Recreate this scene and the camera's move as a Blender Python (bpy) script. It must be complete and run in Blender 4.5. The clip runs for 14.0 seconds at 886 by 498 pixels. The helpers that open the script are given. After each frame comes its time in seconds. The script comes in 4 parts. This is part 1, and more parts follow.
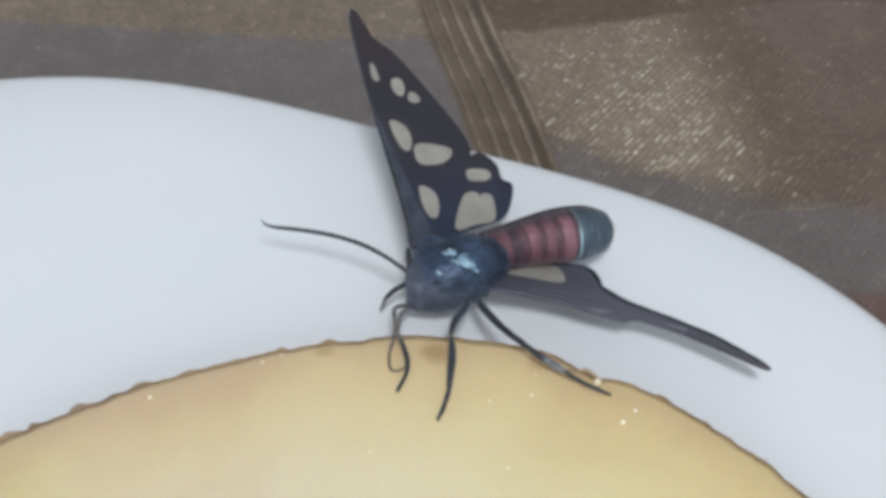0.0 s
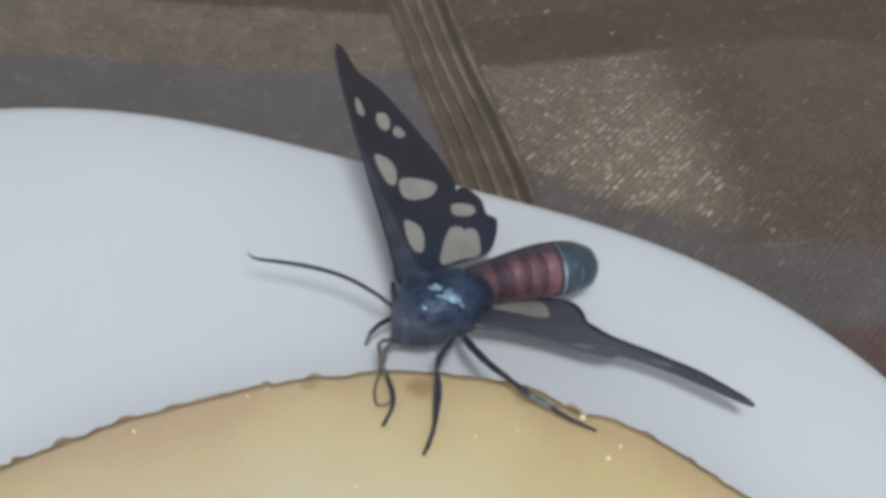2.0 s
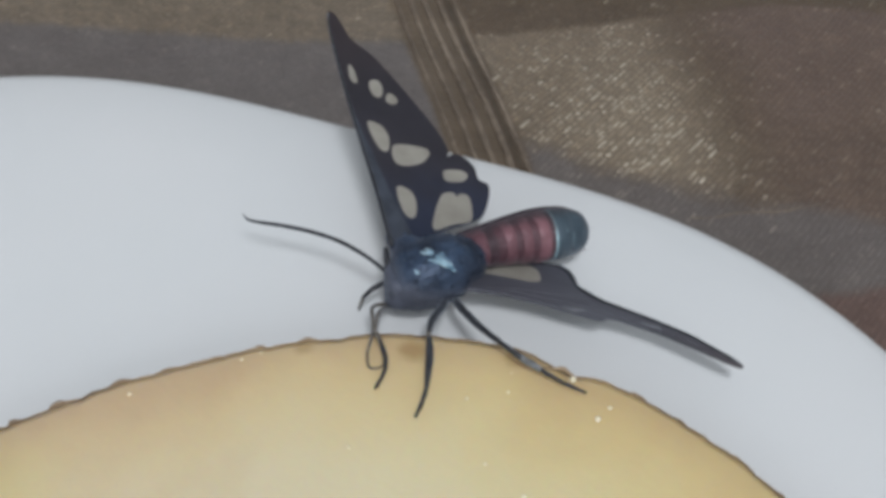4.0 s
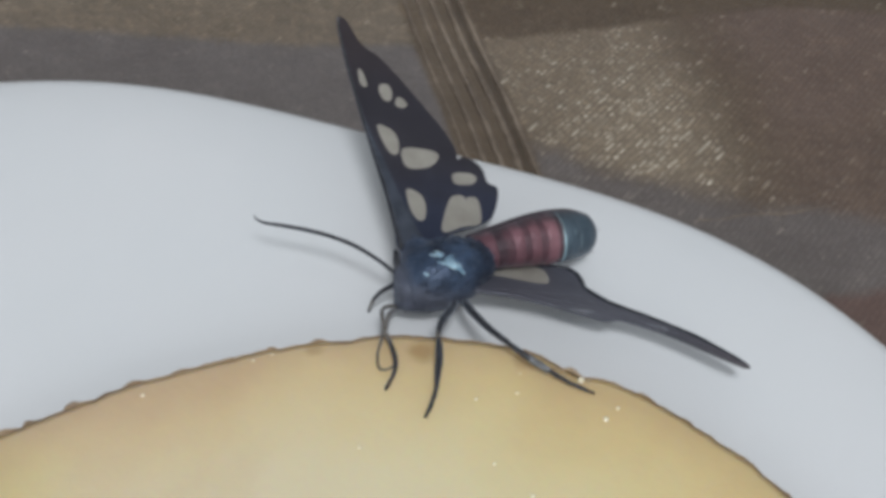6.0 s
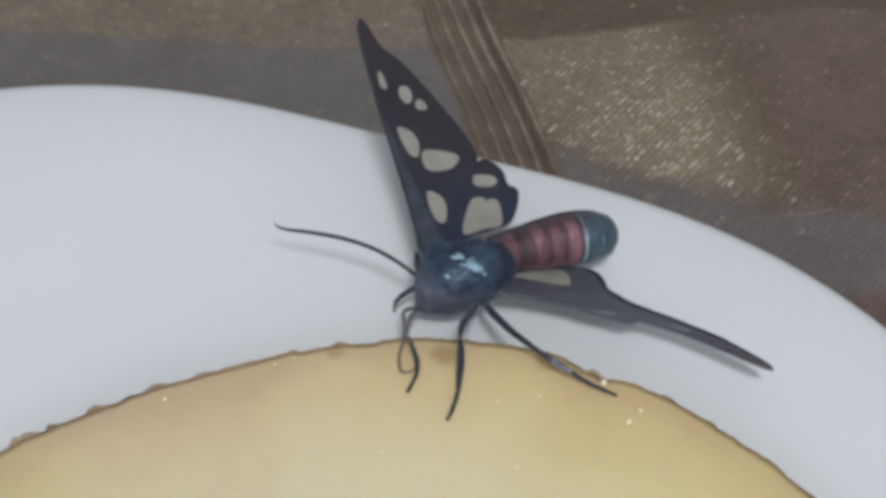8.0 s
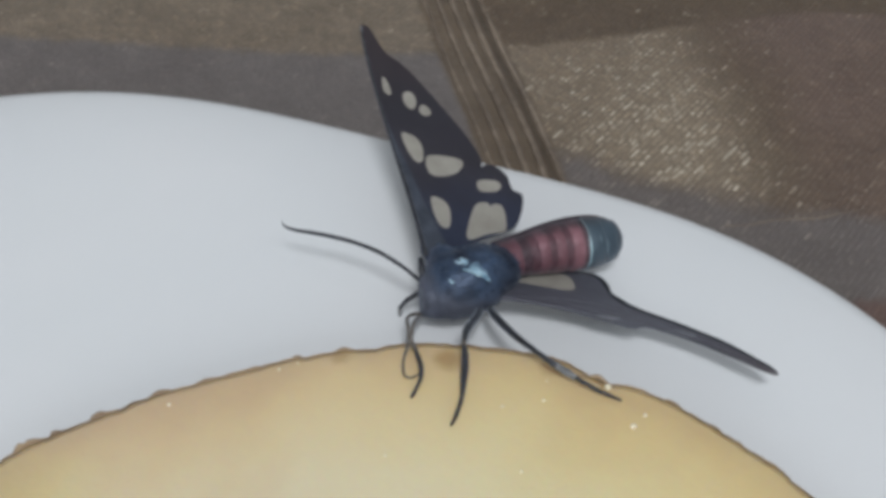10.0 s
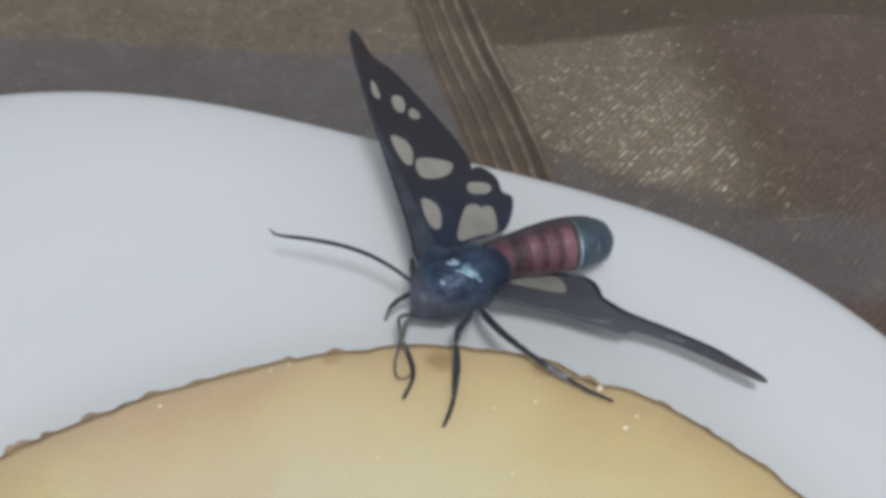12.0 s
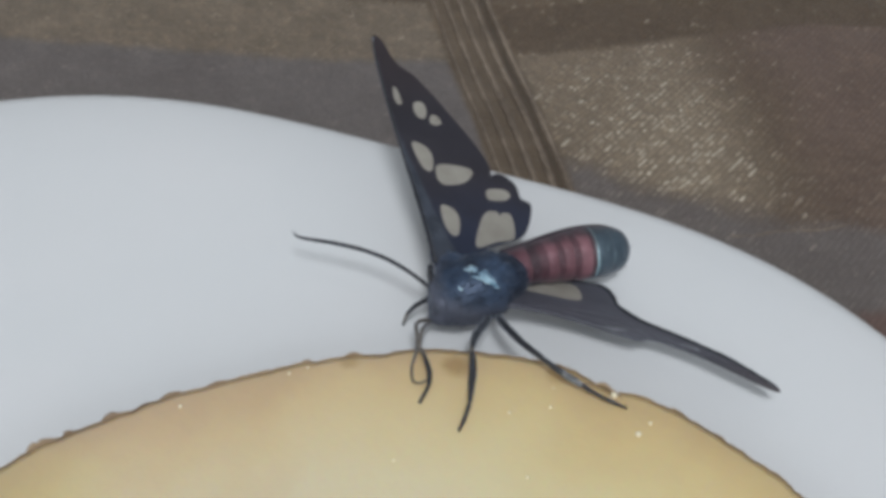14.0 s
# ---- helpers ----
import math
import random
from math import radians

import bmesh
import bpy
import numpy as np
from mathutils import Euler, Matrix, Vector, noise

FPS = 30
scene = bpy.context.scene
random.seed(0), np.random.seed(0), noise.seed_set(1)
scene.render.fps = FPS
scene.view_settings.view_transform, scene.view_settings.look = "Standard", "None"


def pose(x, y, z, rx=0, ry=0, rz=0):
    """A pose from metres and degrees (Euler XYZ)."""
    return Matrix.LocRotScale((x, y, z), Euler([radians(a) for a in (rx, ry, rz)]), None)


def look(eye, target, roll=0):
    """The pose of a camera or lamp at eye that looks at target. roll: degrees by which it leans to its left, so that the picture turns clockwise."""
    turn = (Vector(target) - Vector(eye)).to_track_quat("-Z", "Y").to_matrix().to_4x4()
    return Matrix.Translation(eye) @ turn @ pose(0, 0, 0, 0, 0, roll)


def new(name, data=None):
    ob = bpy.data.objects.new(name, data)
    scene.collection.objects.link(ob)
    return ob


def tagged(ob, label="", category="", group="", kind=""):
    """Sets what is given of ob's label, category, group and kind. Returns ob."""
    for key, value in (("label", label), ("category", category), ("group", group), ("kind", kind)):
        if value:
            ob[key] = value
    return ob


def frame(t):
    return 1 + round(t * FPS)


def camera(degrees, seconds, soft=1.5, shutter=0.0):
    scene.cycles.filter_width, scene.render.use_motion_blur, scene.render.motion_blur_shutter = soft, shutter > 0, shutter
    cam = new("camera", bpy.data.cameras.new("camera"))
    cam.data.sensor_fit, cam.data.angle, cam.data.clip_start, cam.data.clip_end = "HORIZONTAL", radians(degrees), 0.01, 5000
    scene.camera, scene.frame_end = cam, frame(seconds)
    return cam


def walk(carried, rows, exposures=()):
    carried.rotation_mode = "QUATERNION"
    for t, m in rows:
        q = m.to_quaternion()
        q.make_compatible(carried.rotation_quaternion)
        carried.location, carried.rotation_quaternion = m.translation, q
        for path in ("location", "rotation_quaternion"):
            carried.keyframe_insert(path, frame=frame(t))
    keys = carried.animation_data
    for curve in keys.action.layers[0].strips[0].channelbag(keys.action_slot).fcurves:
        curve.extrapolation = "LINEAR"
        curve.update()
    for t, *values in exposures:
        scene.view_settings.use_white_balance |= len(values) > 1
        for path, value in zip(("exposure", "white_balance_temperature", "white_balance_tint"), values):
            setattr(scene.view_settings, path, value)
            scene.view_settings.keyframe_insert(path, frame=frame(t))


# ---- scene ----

# ---- camera ----
PATH = [
    (0, pose(0.00028, -0.05561, 0.06182, 44.727, 0.431, 0.349)),
    (0.5, pose(0.00116, -0.05661, 0.06231, 45.814, 0.441, -0.171)),
    (1, pose(-0.00059, -0.05711, 0.06242, 47.737, -0.311, -0.918)),
    (1.5, pose(-0.00070, -0.05567, 0.06206, 46.655, -0.642, -0.281)),
    (2, pose(-0.00066, -0.05555, 0.06213, 46.001, -0.723, -0.299)),
    (2.5, pose(-0.00039, -0.05600, 0.06214, 45.404, -0.478, -0.141)),
    (2.7, pose(-0.00023, -0.05608, 0.06181, 45.038, -0.749, -0.395)),
    (4.8, pose(-0.00026, -0.05655, 0.06262, 44.866, -0.419, -0.323)),
    (5, pose(-0.00034, -0.05650, 0.06263, 45.140, -0.349, -0.247)),
    (5.5, pose(-0.00034, -0.05672, 0.06266, 44.934, -0.433, -0.288)),
    (6, pose(-0.00028, -0.05699, 0.06292, 44.948, -0.324, -0.234)),
    (6.5, pose(-0.00021, -0.05707, 0.06299, 45.000, -0.000, 0.000)),
    (7, pose(-0.00010, -0.05717, 0.06291, 45.150, -0.023, -0.094)),
    (7.5, pose(-0.00027, -0.05693, 0.06261, 44.989, 0.217, 0.024)),
    (8, pose(-0.00050, -0.05687, 0.06277, 45.053, 0.376, 0.102)),
    (8.2, pose(-0.00021, -0.05687, 0.06262, 45.187, 0.597, 0.174)),
    (10.3, pose(-0.00023, -0.05693, 0.06266, 45.356, 0.742, 0.245)),
    (10.5, pose(-0.00083, -0.05659, 0.06246, 44.908, 0.087, -0.218)),
    (11, pose(-0.00098, -0.05680, 0.06294, 45.499, 0.563, 0.040)),
    (11.5, pose(-0.00082, -0.05670, 0.06257, 45.242, 0.292, -0.185)),
    (12, pose(-0.00071, -0.05681, 0.06271, 45.307, 0.230, -0.236)),
    (12.5, pose(-0.00074, -0.05693, 0.06290, 45.751, 0.364, -0.173)),
    (13, pose(-0.00066, -0.05699, 0.06311, 45.701, 0.342, -0.198)),
    (13.5, pose(-0.00070, -0.05729, 0.06329, 45.695, 0.717, 0.352)),
    (14, pose(-0.00054, -0.05750, 0.06351, 45.526, 0.323, 0.893)),
]
cam = camera(36.0, 14.0, soft=4.2)
walk(cam, PATH, exposures=[(0, 0.25, 6380, 10), (0.5, 0.15, 6250, 10), (1.0, 0.10, 6200, 10), (1.5, 0.02, 6200, 10), (2.0, 0.0, 6350, 10), (2.5, 0.02, 6450, 10), (5.0, 0.0, 6500, 10), (12.0, 0.0, 6500, 10), (13.0, -0.02, 6500, 10), (13.5, -0.05, 6500, 10), (14.0, -0.04, 6500, 10)])

# ---- light: a ceiling lamp, and an unseen window added behind the camera as soft fill ----
world = bpy.data.worlds.new("grey_daylight")
scene.world = world
world.use_nodes = True
world.node_tree.nodes["Background"].inputs[0].default_value = (0.8, 0.9, 1.0, 1)
world.node_tree.nodes["Background"].inputs[1].default_value = 0.6
lamp_data = bpy.data.lights.new("ceiling_lamp", "AREA")
lamp_data.shape, lamp_data.size = "DISK", 0.34
lamp_data.energy = 12.9
lamp_data.color = (0.93, 0.955, 1.0)
lamp = new("ceiling_lamp", lamp_data)
lamp.matrix_basis = look((0.14, -0.82, 1.42), (0, 0, 0))
fill_data = bpy.data.lights.new("window_fill", "AREA")
fill_data.shape, fill_data.size, fill_data.size_y = "RECTANGLE", 2.3, 1.2
fill_data.energy = 16.0
fill_data.color = (0.905, 0.950, 1.0)
fill_lamp = new("window_fill", fill_data)
fill_lamp.matrix_basis = look((0.0, -2.06, 1.05), (0, 0, 1.05))

MM = 0.001


# ---- materials ----
class Nodes:
    """Short hand for one node material."""

    def __init__(self, name):
        self.mat = bpy.data.materials.new(name)
        self.mat.use_nodes = True
        self.tree = self.mat.node_tree
        self.bsdf = self.tree.nodes["Principled BSDF"]
        self.out = self.tree.nodes["Material Output"]

    def add(self, kind, **values):
        n = self.tree.nodes.new(kind)
        for k, v in values.items():
            n.inputs[k.replace("_", " ")].default_value = v
        return n

    def link(self, a, b):
        self.tree.links.new(a, b)

    def feed(self, socket, value):
        if isinstance(value, (int, float, tuple)):
            socket.default_value = value
        else:
            self.link(value, socket)

    def coords(self, space="Object"):
        return self.tree.nodes.new("ShaderNodeTexCoord").outputs[space]

    def noise(self, scale, detail=3.0, rough=0.55, vector=None, space="Object"):
        n = self.add("ShaderNodeTexNoise", Scale=scale, Detail=detail, Roughness=rough)
        self.link(vector if vector is not None else self.coords(space), n.inputs["Vector"])
        return n.outputs["Fac"]

    def ramp(self, fac, stops):
        n = self.tree.nodes.new("ShaderNodeValToRGB")
        self.link(fac, n.inputs[0])
        e = n.color_ramp.elements
        while len(e) < len(stops):
            e.new(0.5)
        for slot, (pos, col) in zip(e, stops):
            slot.position = pos
            slot.color = col if isinstance(col, tuple) and len(col) == 4 else (*col, 1)
        return n.outputs[0]

    def math(self, op, a, b=0.0, c=0.0, clamp=False):
        n = self.tree.nodes.new("ShaderNodeMath")
        n.operation, n.use_clamp = op, clamp
        for i, v in enumerate((a, b, c)):
            self.feed(n.inputs[i], v)
        return n.outputs[0]

    def step(self, value, low, high):
        """0 below low, 1 above high, smooth between."""
        n = self.tree.nodes.new("ShaderNodeMapRange")
        n.interpolation_type = "SMOOTHSTEP"
        self.feed(n.inputs[0], value)
        n.inputs[1].default_value, n.inputs[2].default_value = low, high
        return n.outputs[0]

    def mix(self, fac, a, b, how="MIX"):
        n = self.tree.nodes.new("ShaderNodeMix")
        n.data_type, n.blend_type = "RGBA", how
        self.feed(n.inputs[0], fac)
        for slot, v in ((6, a), (7, b)):
            self.feed(n.inputs[slot], (*v, 1) if isinstance(v, tuple) and len(v) == 3 else v)
        return n.outputs[2]

    def bump(self, height, strength, distance):
        n = self.tree.nodes.new("ShaderNodeBump")
        n.inputs["Strength"].default_value = strength
        n.inputs["Distance"].default_value = distance
        self.link(height, n.inputs["Height"])
        self.link(n.outputs[0], self.bsdf.inputs["Normal"])

    def set(self, **values):
        for k, v in values.items():
            slot = self.bsdf.inputs[k.replace("_", " ")]
            self.feed(slot, (*v, 1) if isinstance(v, tuple) and slot.type == "RGBA" and len(v) == 3 else v)
        return self.mat


def mat_plain_wall(name, colour):
    m = Nodes(name)
    n = m.noise(6.0, 5)
    m.bump(m.noise(180.0), 0.2, 0.002)
    return m.set(Base_Color=m.ramp(n, [(0.3, tuple(c * 0.94 for c in colour)), (0.7, colour)]), Roughness=0.85)


def mat_pane():
    m = Nodes("window_glass")
    return m.set(Base_Color=(0.95, 0.97, 0.97), Roughness=0.02, IOR=1.45, Transmission_Weight=1.0)


def mat_glaze():
    m = Nodes("white_glaze")
    big = m.noise(45.0, 3)
    col = m.ramp(big, [(0.3, (0.765, 0.792, 0.803)), (0.7, (0.803, 0.818, 0.825))])
    return m.set(Base_Color=col, Roughness=m.ramp(big, [(0.3, (0.30, 0.30, 0.30)), (0.7, (0.38, 0.38, 0.38))]))


def mat_cloth(name, threads=False):
    """Brown and gold brocade: wavy woven bands on both sides of a corded strip. threads: the same dye on raised yarn, each yarn a little different."""
    m = Nodes(name)
    co = m.coords()
    sep = m.tree.nodes.new("ShaderNodeSeparateXYZ")
    m.link(co, sep.inputs[0])
    warp = m.math("MULTIPLY", m.math("SUBTRACT", m.noise(150.0, 3, vector=co), 0.5), 0.0022)
    fray = m.math("MULTIPLY", m.math("SUBTRACT", m.noise(1500.0, 2, vector=co), 0.5), 0.0010)
    x = sep.outputs[0]
    y = m.math("ADD", m.math("ADD", sep.outputs[1], warp), fray)

    def between(value, low, high, soft):
        return m.math("MULTIPLY", m.step(value, low - soft, low + soft), m.math("SUBTRACT", 1.0, m.step(value, high - soft, high + soft)))

    def shade(colour, by):
        return m.mix(1.0, colour, by, "MULTIPLY")

    # the corded strip runs aslant across the cloth
    across = m.math("ADD", x, m.math("MULTIPLY", y, 0.240))
    strip = between(across, 0.0096, 0.0165, 0.0004)
    right = m.step(across, 0.0128, 0.0132)
    left = m.math("SUBTRACT", 1.0, right)
    # wavy edges of the bands
    rel_l = m.math("SUBTRACT", y, m.math("MULTIPLY_ADD", m.math("SINE", m.math("MULTIPLY_ADD", x, 75.0, 2.246)), -0.0020, 0.0512))
    rel_r = m.math("SUBTRACT", y, m.math("MULTIPLY_ADD", m.math("SINE", m.math("MULTIPLY_ADD", x, 90.0, -1.219)), 0.0024, 0.0527))
    blotch = m.noise(240.0, 4, vector=co)
    brown = m.ramp(blotch, [(0.3, (0.100, 0.071, 0.046)), (0.7, (0.125, 0.090, 0.060))])
    umber = m.ramp(blotch, [(0.3, (0.132, 0.092, 0.072)), (0.7, (0.165, 0.117, 0.092))])
    straw = m.ramp(blotch, [(0.3, (0.172, 0.138, 0.101)), (0.7, (0.230, 0.186, 0.139))])
    slate = m.ramp(blotch, [(0.3, (0.153, 0.135, 0.129)), (0.7, (0.183, 0.164, 0.157))])
    russet = m.ramp(blotch, [(0.3, (0.140, 0.090, 0.074)), (0.7, (0.176, 0.116, 0.098))])
    left_col = m.mix(m.step(rel_l, -0.0007, 0.0007), slate, straw)
    left_col = m.mix(m.step(rel_l, 0.0090, 0.0100), left_col, brown)
    tone = m.noise(38.0, 2, vector=co)
    umber = m.mix(m.step(tone, 0.36, 0.50), shade(umber, (0.98, 0.985, 0.95)), umber)
    umber = m.mix(m.step(tone, 0.50, 0.66), umber, shade(umber, (1.03, 1.03, 1.05)))
    dark_band = between(rel_r, 0.0, 0.009, 0.0006)
    # grey light along the plate's rim, painted as a band, with russet beyond it
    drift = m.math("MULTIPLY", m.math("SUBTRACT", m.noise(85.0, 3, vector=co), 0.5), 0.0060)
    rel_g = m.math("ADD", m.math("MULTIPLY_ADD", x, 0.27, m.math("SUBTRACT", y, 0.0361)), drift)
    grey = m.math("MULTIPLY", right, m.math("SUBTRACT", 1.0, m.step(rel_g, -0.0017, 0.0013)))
    # a woven gold figure in the wide band, with painted sheen, brightest in one place
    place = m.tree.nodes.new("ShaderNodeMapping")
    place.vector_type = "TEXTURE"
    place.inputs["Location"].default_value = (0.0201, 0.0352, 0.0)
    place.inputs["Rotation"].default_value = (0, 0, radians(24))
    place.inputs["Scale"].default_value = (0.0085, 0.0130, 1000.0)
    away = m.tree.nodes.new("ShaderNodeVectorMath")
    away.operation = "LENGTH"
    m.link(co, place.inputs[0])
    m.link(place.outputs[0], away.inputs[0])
    sheen_core = m.math("SUBTRACT", 1.0, m.step(m.math("ADD", away.outputs["Value"], m.math("MULTIPLY", warp, 260.0)), 0.05, 1.35))
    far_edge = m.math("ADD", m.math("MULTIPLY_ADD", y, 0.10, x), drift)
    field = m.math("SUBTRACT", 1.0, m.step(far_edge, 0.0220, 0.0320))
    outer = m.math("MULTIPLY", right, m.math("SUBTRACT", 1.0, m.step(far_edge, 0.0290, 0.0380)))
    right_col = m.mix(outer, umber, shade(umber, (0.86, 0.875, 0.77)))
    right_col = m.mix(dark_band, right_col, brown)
    motif_sheen = m.math("MULTIPLY_ADD", sheen_core, 0.42, m.math("MULTIPLY", field, 0.58))
    motif_sheen = m.math("MULTIPLY", motif_sheen, right)
    motif_sheen = m.math("MULTIPLY", motif_sheen, m.math("SUBTRACT", 1.0, dark_band))
    motif_sheen = m.math("MULTIPLY", motif_sheen, m.math("SUBTRACT", 1.0, m.step(rel_r, 0.0085, 0.0095)))
    motif_sheen = m.math("MULTIPLY", motif_sheen, m.math("SUBTRACT", 1.0, strip))
    motif_sheen = m.math("MULTIPLY", motif_sheen, m.math("MULTIPLY_ADD", grey, -0.85, 1.0))
    right_col = m.mix(m.math("MULTIPLY", motif_sheen, 0.85), right_col, (0.300, 0.246, 0.180))
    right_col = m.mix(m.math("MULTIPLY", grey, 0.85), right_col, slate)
    rusty = m.math("MULTIPLY", m.math("SUBTRACT", 1.0, m.step(m.math("ADD", y, drift), 0.0160, 0.0176)), m.step(x, 0.010, 0.014))
    right_col = m.mix(rusty, right_col, russet)
    col = m.mix(right, left_col, right_col)
    # shade in the gap between the last two cords, painted dark
    groove_shade = between(across, 0.0151, 0.0158, 0.0002)
    col = m.mix(strip, col, shade(m.mix(0.4, straw, brown), (0.92, 0.89, 0.85)))
    col = m.mix(m.math("MULTIPLY", groove_shade, 0.55), col, shade(brown, (0.45, 0.43, 0.40)))
    # nubbly mottling
    nub = m.noise(950.0, 3, 0.6, vector=co)
    plain = m.math("MAXIMUM", grey, m.math("MULTIPLY", left, m.math("SUBTRACT", 1.0, m.step(rel_l, -0.0006, 0.0006))))
    amount = m.math("MULTIPLY_ADD", plain, -0.16, m.math("MULTIPLY_ADD", motif_sheen, 0.16, m.math("MULTIPLY_ADD", left, 0.18, 0.22)))
    col = m.mix(m.math("MULTIPLY", m.step(nub, 0.50, 0.72), amount), col, shade(col, (1.6, 1.55, 1.46)))
    col = m.mix(m.math("MULTIPLY", m.math("SUBTRACT", 1.0, m.step(nub, 0.30, 0.50)), amount), col, shade(col, (0.64, 0.63, 0.62)))
    lively = m.math("MULTIPLY_ADD", plain, -0.55, 1.0)
    col = shade(col, (0.92, 0.915, 0.91))
    if threads:
        # no two yarns are alike; some are wound with metal, most where the gold sheen is painted
        chance = m.tree.nodes.new("ShaderNodeNewGeometry").outputs["Random Per Island"]
        other = m.math("FRACT", m.math("MULTIPLY", chance, 37.3))
        patch = m.noise(700.0, 3, 0.6, vector=co)
        worn = m.math("MULTIPLY", m.math("MULTIPLY_ADD", chance, 0.45, m.step(patch, 0.38, 0.66)), lively)
        col = m.mix(m.math("MULTIPLY", worn, m.math("MULTIPLY_ADD", motif_sheen, 0.30, 0.24)), col, shade(col, (1.75, 1.72, 1.68)))
        odds = m.math("MULTIPLY_ADD", m.math("MULTIPLY_ADD", sheen_core, 0.30, 0.40), motif_sheen, m.math("MULTIPLY_ADD", m.step(patch, 0.35, 0.65), 0.46, -0.32))
        odds = m.math("MULTIPLY_ADD", m.math("MULTIPLY", outer, m.math("SUBTRACT", 1.0, dark_band)), 0.12, odds)
        metal = m.math("MULTIPLY", m.math("MULTIPLY", m.step(m.math("ADD", other, odds), 0.76, 1.46), m.step(m.noise(1000.0, 2, vector=co), 0.18, 0.58)), lively)
        col = m.mix(m.math("MULTIPLY", metal, m.math("MULTIPLY_ADD", m.math("MULTIPLY", sheen_core, m.step(patch, 0.48, 0.66)), 0.30, m.math("MULTIPLY_ADD", chance, 0.46, 0.16))), col, (0.78, 0.70, 0.57))
        m.bump(m.math("ADD", m.noise(4200.0, 2, vector=co), nub), 0.6, 0.0002)
        return m.set(Base_Color=col, Metallic=m.math("MULTIPLY", metal, 0.4), Roughness=m.math("MULTIPLY_ADD", metal, -0.12, 0.54), Sheen_Weight=0.08)
    # the ground behind the yarns
    fine = m.noise(2600.0, 2, 0.6, vector=co)
    col = m.mix(m.math("MULTIPLY", m.step(fine, 0.40, 0.62), 0.22), col, shade(col, (1.5, 1.47, 1.40)))
    # darkened a little for the shade in the gaps between yarns
    col = shade(col, (0.90, 0.89, 0.88))
    m.bump(m.math("ADD", fine, nub), 0.6, 0.0003)
    return m.set(Base_Color=col, Roughness=0.6, Sheen_Weight=0.1)


def mat_cord():
    m = Nodes("gold_cord")
    n = m.noise(1800.0, 3)
    worn = m.step(m.noise(120.0, 3), 0.36, 0.62)
    m.bump(n, 0.6, 0.0002)
    dull = m.ramp(n, [(0.3, (0.135, 0.104, 0.078)), (0.7, (0.200, 0.158, 0.120))])
    bright = m.ramp(n, [(0.3, (0.215, 0.170, 0.128)), (0.7, (0.350, 0.285, 0.220))])
    return m.set(Base_Color=m.mix(worn, dull, bright), Metallic=0.12, Roughness=0.48)


def mat_flesh():
    """Moist pale yellow fruit flesh that turns to ochre towards the skin."""
    m = Nodes("fruit_flesh")
    co = m.coords()
    length = m.tree.nodes.new("ShaderNodeVectorMath")
    length.operation = "LENGTH"
    m.link(co, length.inputs[0])
    r = m.math("ADD", length.outputs["Value"], m.math("MULTIPLY", m.math("SUBTRACT", m.noise(110.0, 3), 0.5), 0.008))
    col = m.ramp(m.math("MULTIPLY", r, 30.0), [(0.30, (0.805, 0.755, 0.60)), (0.58, (0.785, 0.700, 0.480)), (0.70, (0.762, 0.645, 0.398)), (0.79, (0.722, 0.576, 0.338)), (0.865, (0.632, 0.470, 0.285))])
    # riper and yellower on one side
    side = m.tree.nodes.new("ShaderNodeSeparateXYZ")
    m.link(co, side.inputs[0])
    col = m.mix(m.step(side.outputs[0], -0.018, 0.016), m.mix(1.0, col, (1.0, 0.985, 1.02), "MULTIPLY"), m.mix(1.0, col, (1.02, 1.01, 0.87), "MULTIPLY"))
    # greener towards one corner
    unripe = m.math("MULTIPLY", m.math("SUBTRACT", 1.0, m.step(side.outputs[0], -0.0205, -0.0135)), m.math("SUBTRACT", 1.0, m.step(m.math("ADD", side.outputs[1], m.math("SUBTRACT", r, length.outputs["Value"])), 0.0170, 0.0240)))
    col = m.mix(unripe, col, m.mix(1.0, col, (0.99, 1.07, 0.88), "MULTIPLY"))
    stain = m.step(m.noise(140.0, 4), 0.56, 0.74)
    col = m.mix(m.math("MULTIPLY", stain, 0.16), col, (0.64, 0.46, 0.26))
    # bruises by the edge: place and size
    for place, size, depth in (((0.00315, 0.0281, 0.0025), 0.0013, 0.70), ((-0.0032, 0.0283, 0.0025), 0.0009, 0.45), ((0.0093, 0.0274, 0.0025), 0.0008, 0.50)):
        spot = m.tree.nodes.new("ShaderNodeVectorMath")
        spot.operation = "DISTANCE"
        m.link(co, spot.inputs[0])
        spot.inputs[1].default_value = place
        near = m.math("ADD", spot.outputs["Value"], m.math("MULTIPLY", m.math("SUBTRACT", m.noise(600.0, 3), 0.5), 0.0016))
        col = m.mix(m.math("MULTIPLY", m.math("SUBTRACT", 1.0, m.step(near, 0.0002, size)), depth), col, (0.36, 0.22, 0.09))
    cells = m.noise(1500.0, 3)
    m.bump(m.math("ADD", cells, m.math("MULTIPLY", m.noise(350.0, 3), 1.5)), 0.14, 0.0002)
    return m.set(Base_Color=col, Roughness=0.42, Subsurface_Weight=0.25, Subsurface_Radius=(0.0025, 0.0016, 0.0006), Subsurface_Scale=1.0)


def mat_skin():
    m = Nodes("browned_skin")
    n = m.noise(450.0, 4)
    m.bump(n, 0.5, 0.0003)
    col = m.ramp(n, [(0.3, (0.15, 0.104, 0.070)), (0.5, (0.265, 0.19, 0.125)), (0.7, (0.40, 0.30, 0.19))])
    col = m.mix(m.step(m.noise(130.0, 2), 0.42, 0.60), col, m.mix(0.5, col, (0.46, 0.34, 0.21)))
    return m.set(Base_Color=col, Roughness=0.55)


